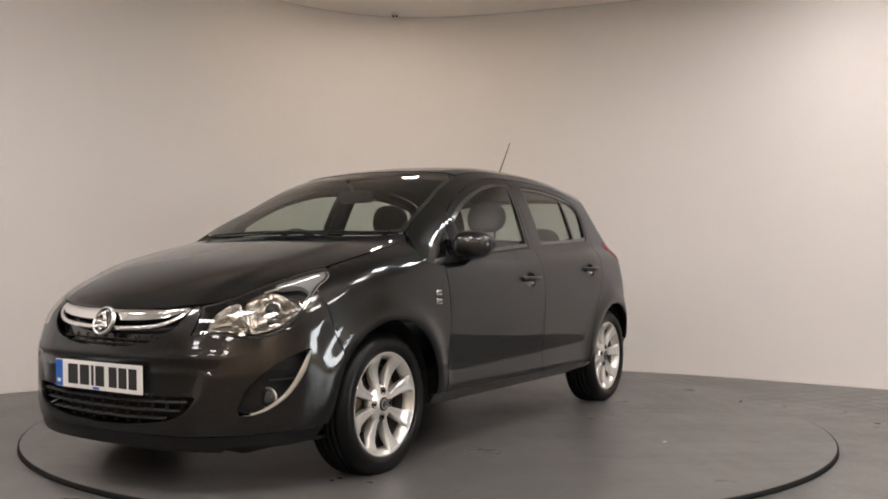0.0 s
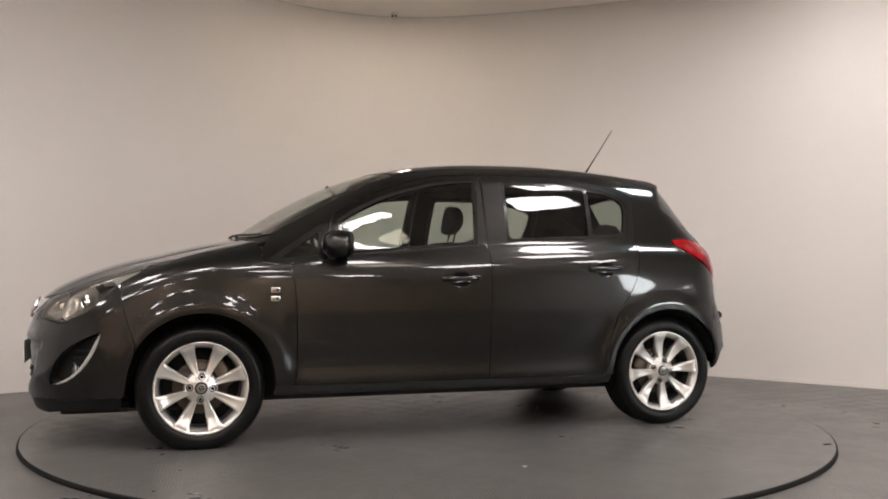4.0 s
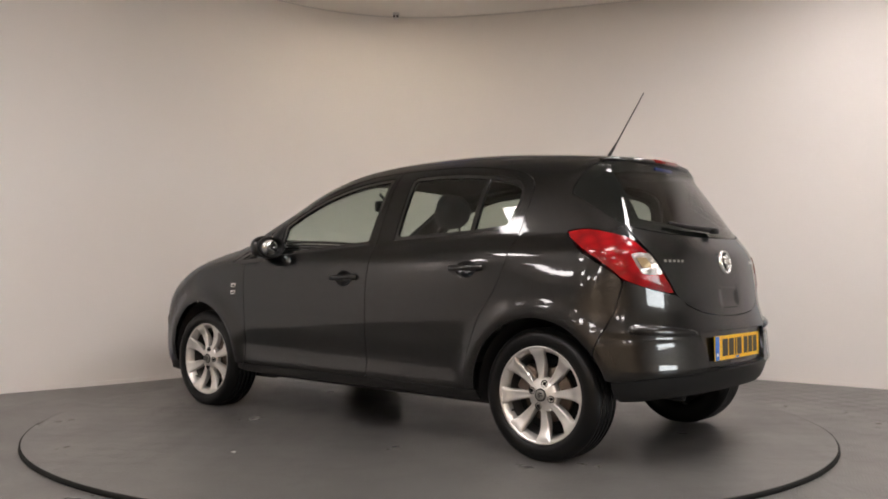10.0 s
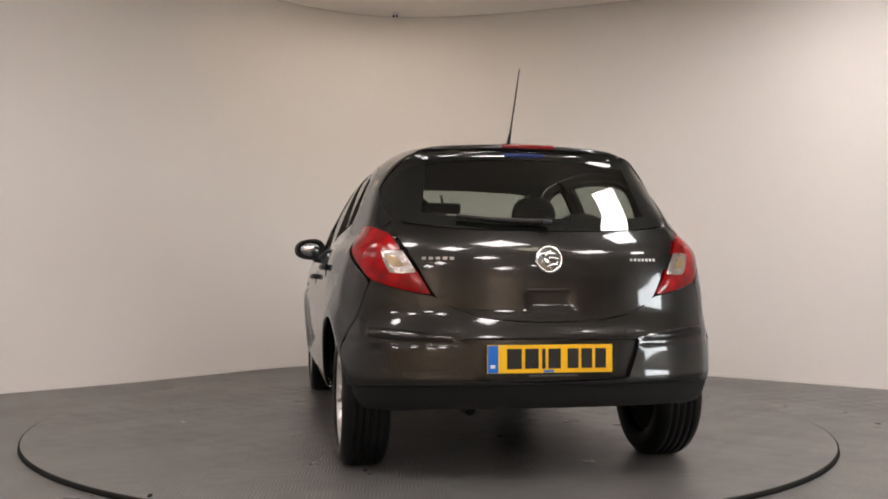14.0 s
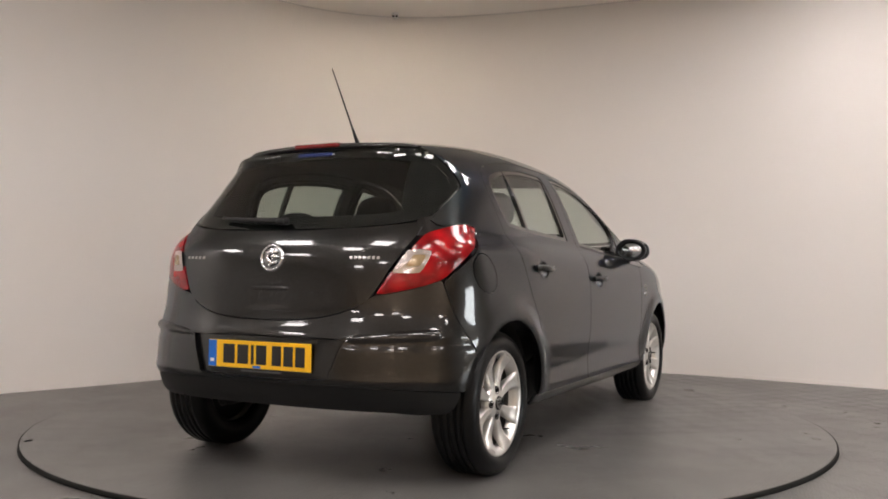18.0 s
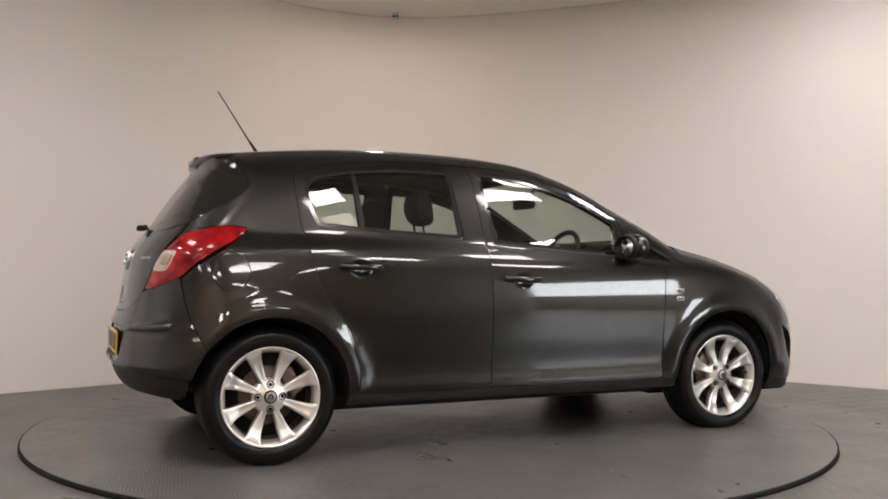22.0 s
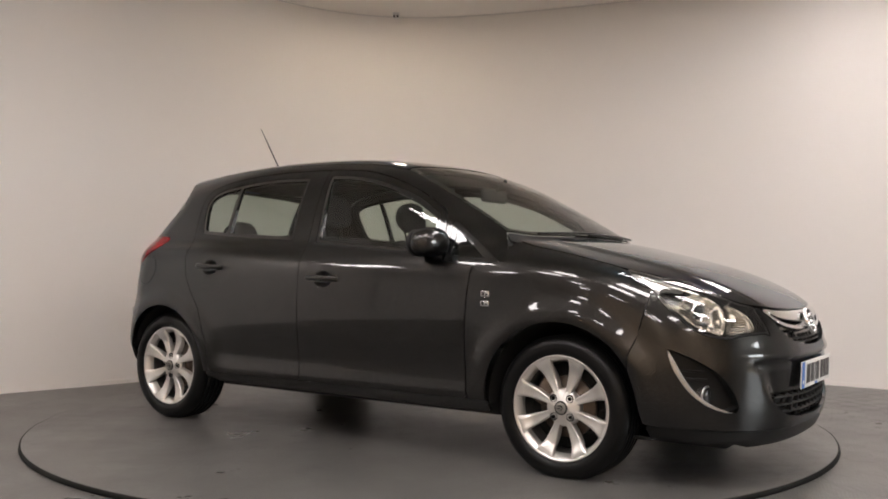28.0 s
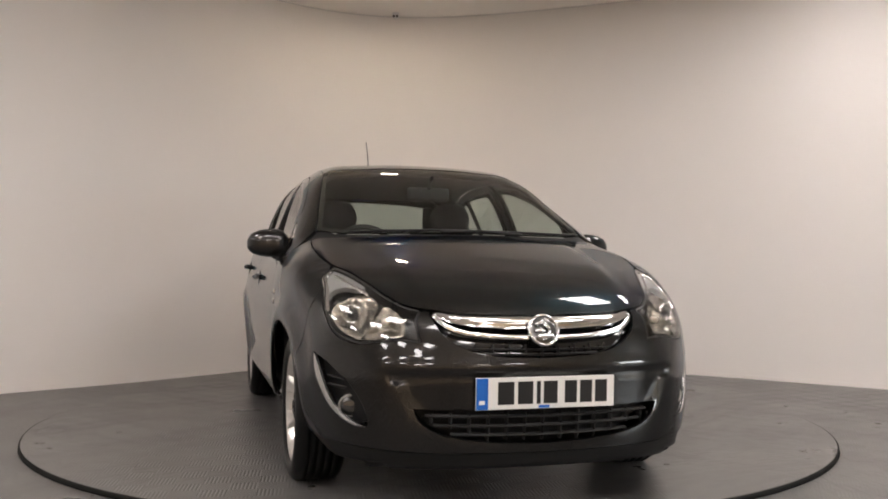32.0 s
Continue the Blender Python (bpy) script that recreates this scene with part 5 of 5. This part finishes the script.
    for k in range(-6, 7):
        y = 0.068 * k
        strip("mesh_rib", lifted("f", [(y, 0.262 + 0.34 * max(0, abs(y) - 0.2)), (y, 0.368)], -0.034, 3), 0.013, 0.016, DARK, lo)
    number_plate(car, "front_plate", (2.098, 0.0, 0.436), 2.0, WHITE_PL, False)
    round_badge(car, (2.072, 0.0, 0.652), -18, 0.060)

    # tail
    def tail_shape(p, v):
        y, z = np.abs(p[:, 1]), p[:, 2]
        return 0.005 * np.exp(-((z - 0.425) / 0.015) ** 2) * step(0.79, 0.70, y) - 0.006 * np.exp(-((z - 0.572) / 0.010) ** 2) * step(0.36, 0.40, y)
    rb = skin_panel("rear_bumper", "e", REAR_BUMPER, PAINT, car, holes=(PLATE_RECESS,), bulge=tail_shape, cell=0.014, label="body-coloured rear bumper")
    skin_panel("plate_recess", "e", PLATE_RECESS, PAINT, rb, sink=0.018, fold=0, gap=-0.003)

    guard = flow([(0.388, 0.578), (0.388, 0.578), (0.56, 0.580), (0.715, 0.590), (0.738, 0.604), (0.738, 0.622), (0.722, 0.630), (0.66, 0.629), (0.52, 0.616), (0.42, 0.602)], 6, True)
    for s in (1, -1):
        skin_panel("bumper_strip", "e", guard, PAINT, rb, cell=0.010, gap=0, sink=-0.004, fold=0.012, side=s, bulge=lambda p, v: 0.009 * step(0.0, 0.012, -poly_distance(v, guard)), label="raised body-coloured bumper strip")

    def recess_walls(bm):
        q = PLATE_RECESS[::2]
        a, b = lifted("e", q, -0.001, straight=True), lifted("e", q, -0.020, straight=True)
        va, vb = [bm.verts.new(k) for k in a], [bm.verts.new(k) for k in b]
        for i in range(len(q)):
            j = (i + 1) % len(q)
            bm.faces.new((va[i], va[j], vb[j], vb[i]))
        bmesh.ops.recalc_face_normals(bm, faces=bm.faces)
    plain("recess_edge", recess_walls, PAINT, rb, smooth=False)
    skin_panel("rear_lip", "e", REAR_LIP, BLACK, car, sink=0.004, label="black plastic rear valance")
    tg = skin_panel("tailgate", "e", HATCH, PAINT, car, gap=0.0025, cell=0.016, bulge=lambda p, v: -0.006 * step(0.695, 0.720, p[:, 2]) * step(0.800, 0.760, p[:, 2]) * step(0.112, 0.075, np.abs(p[:, 1])))
    strip("tailgate_grip", on_skin("b", [(y, 0.784) for y in np.linspace(-0.090, 0.090, 9)]), 0.016, 0.003, PAINT, tg)
    # the slot's shade is laid on as a thin dark strip
    strip("grip_slot_shade", on_skin("b", [(y, 0.694) for y in np.linspace(-0.078, 0.078, 9)]), 0.008, 0.003, DARK, tg)
    rg = mirrored(outline("e", ("b", [(0.0, 1.408), (0.30, 1.396), (0.43, 1.378)]), ("s", REARGLASS_SIDE), ("s", REARGLASS_HEEL), ("b", [(0.56, 1.060), (0.40, 1.040), (0.20, 1.032), (0.0, 1.030)])))
    rw = skin_panel("rear_window", "e", rg, REARGLASS, tg, sink=0.004, fold=0, cell=0.03, label="dark tinted heated rear window")
    rw.visible_shadow = False
    skin_panel("window_band", "e", rg, MATTBLACK, tg, ring=0.050, sink=0.006, fold=0.012, label="black printed glass border")
    foot = mirrored(outline("b", ("b", [(0.0, 1.088), (0.30, 1.092), (0.50, 1.104), (0.575, 1.120)]), ("b", [(0.580, 1.085), (0.55, 1.064), (0.40, 1.044), (0.20, 1.036), (0.0, 1.034)])))
    corner = outline("e", ("s", REARGLASS_SIDE), ("s", REARGLASS_HEEL), ("b", [(0.50, 1.095), (0.475, 1.20), (0.455, 1.335)]))
    for s in (1, -1):
        skin_panel("window_corner_band", "e", corner, MATTBLACK, tg, sink=0.0085, fold=0, side=s, gap=0.003, label="black printed glass corner")
    skin_panel("window_foot_band", "b", foot, MATTBLACK, tg, sink=0.0075, fold=0.008, label="broad black band at the foot of the glass")
    round_badge(tg, (-1.797, 0.0, 0.908), 190, 0.058)
    for y0, n, step_y in ((0.515, 5, 0.0275), (-0.362, 7, 0.0185)):
        for k in range(n):
            y = y0 - k * step_y
            strip("letter_bar", on_skin("b", [(y, 0.910), (y - 0.007, 0.910), (y - step_y * 0.62, 0.910)]), 0.016, 0.003, SATIN, tg)
    wl = lifted("b", [(-0.02, 1.052), (0.10, 1.056), (0.22, 1.062), (0.36, 1.076)], 0.018)

    def blade(bm):
        tube(bm, [Vector(q) for q in wl], 0.015, 8, 0.008)
        box(bm, -1.760, -1.715, -0.030, 0.020, 1.046, 1.074, 0.010)
    plain("rear_wiper", blade, BLACK, tg, "black rear wiper", side=1)

    def spoiler(bm):
        ys = np.linspace(-0.452, 0.452, 33)
        xs = np.interp(np.abs(ys), [0.0, 0.15, 0.30, 0.40, 0.455], [-1.476, -1.471, -1.453, -1.418, -1.378])
        rows = []
        for q in on_skin("t", np.c_[xs, ys]):
            k = 1 - 0.55 * abs(q[1] / 0.455) ** 6
            rows.append([bm.verts.new((q[0] + dx * k, q[1], q[2] + dz * k)) for dx, dz in ((0.006, 0.0015), (-0.008, -0.001), (-0.017, -0.008), (-0.019, -0.016), (-0.014, -0.024), (0.0, -0.029), (0.030, -0.030))])
        for a, b in zip(rows, rows[1:]):
            for k in range(6):
                bm.faces.new((a[k], b[k], b[k + 1], a[k + 1]))
        bmesh.ops.recalc_face_normals(bm, faces=bm.faces)
    plain("spoiler", spoiler, PAINT, car, "body-coloured roof spoiler lip")

    def stop(bm):
        box(bm, -1.497, -1.464, -0.120, 0.120, 1.399, 1.419, 0.006)
    plain("brake_lamp", stop, DARKRED, car, "red high-level brake lamp")

    def film(bm):
        box(bm, -1.486, -1.474, -0.075, 0.105, 1.362, 1.378, 0.003)
    plain("blue_film", film, BLUEFILM, car, "blue film under the brake lamp")
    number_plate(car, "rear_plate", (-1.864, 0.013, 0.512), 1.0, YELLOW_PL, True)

    def maker(bm):
        box(bm, -1.868, -1.860, -0.10, 0.10, 0.442, 0.449)
    plain("plate_caption", maker, TRIMGREY, car, smooth=False)

    def pipe(bm):
        lathe(bm, [(0.018, -1.60), (0.024, -1.60), (0.024, -1.735), (0.020, -1.735), (0.018, -1.66), (0.0, -1.66)], 18, "x")
        bmesh.ops.translate(bm, vec=(0, 0.310, 0.292), verts=bm.verts)
    plain("exhaust_pipe", pipe, DARK, car, "dull steel exhaust tip")

    # wipers and aerial
    for pts in ([(1.055, 0.30), (1.048, 0.05), (1.035, -0.25), (1.000, -0.52)], [(1.058, -0.10), (1.045, 0.15), (1.012, 0.42), (0.965, 0.62)]):
        ln = lifted("t", pts, 0.010)

        def wiper(bm):
            tube(bm, [Vector(q) for q in ln], 0.007, 8, 0.005)
        plain("wiper", wiper, BLACK, car, "black windscreen wiper")

    def aerial(bm):
        tube(bm, [(-1.150, 0, 1.452), (-1.168, 0, 1.478), (-1.205, 0, 1.530)], 0.013, 10, 0.005)
        tube(bm, [(-1.205, 0, 1.530), (-1.368, 0.006, 1.780)], 0.0042, 8, 0.0024)
    plain("aerial", aerial, BLACK, car, "thin black roof aerial")
    cabin(car)
    for x in (WB, -WB):
        for y in (0.803, -0.803):
            wheel(x, y, 0.290 if x > 0 else 0.300, car, {(WB, 0.803): 3, (-WB, 0.803): 17, (WB, -0.803): 47}.get((x, y), 0))
    return car


car = build_car()


def motions():
    rows_table, rows_car = [], []
    for t, a in TURN:
        m = Matrix.Rotation(radians(a), 4, "Z")
        rows_table.append((t, m))
        rows_car.append((t, m @ Matrix.Translation(CAR_AT)))
    walk(turntable, rows_table)
    walk(car, rows_car)


motions()
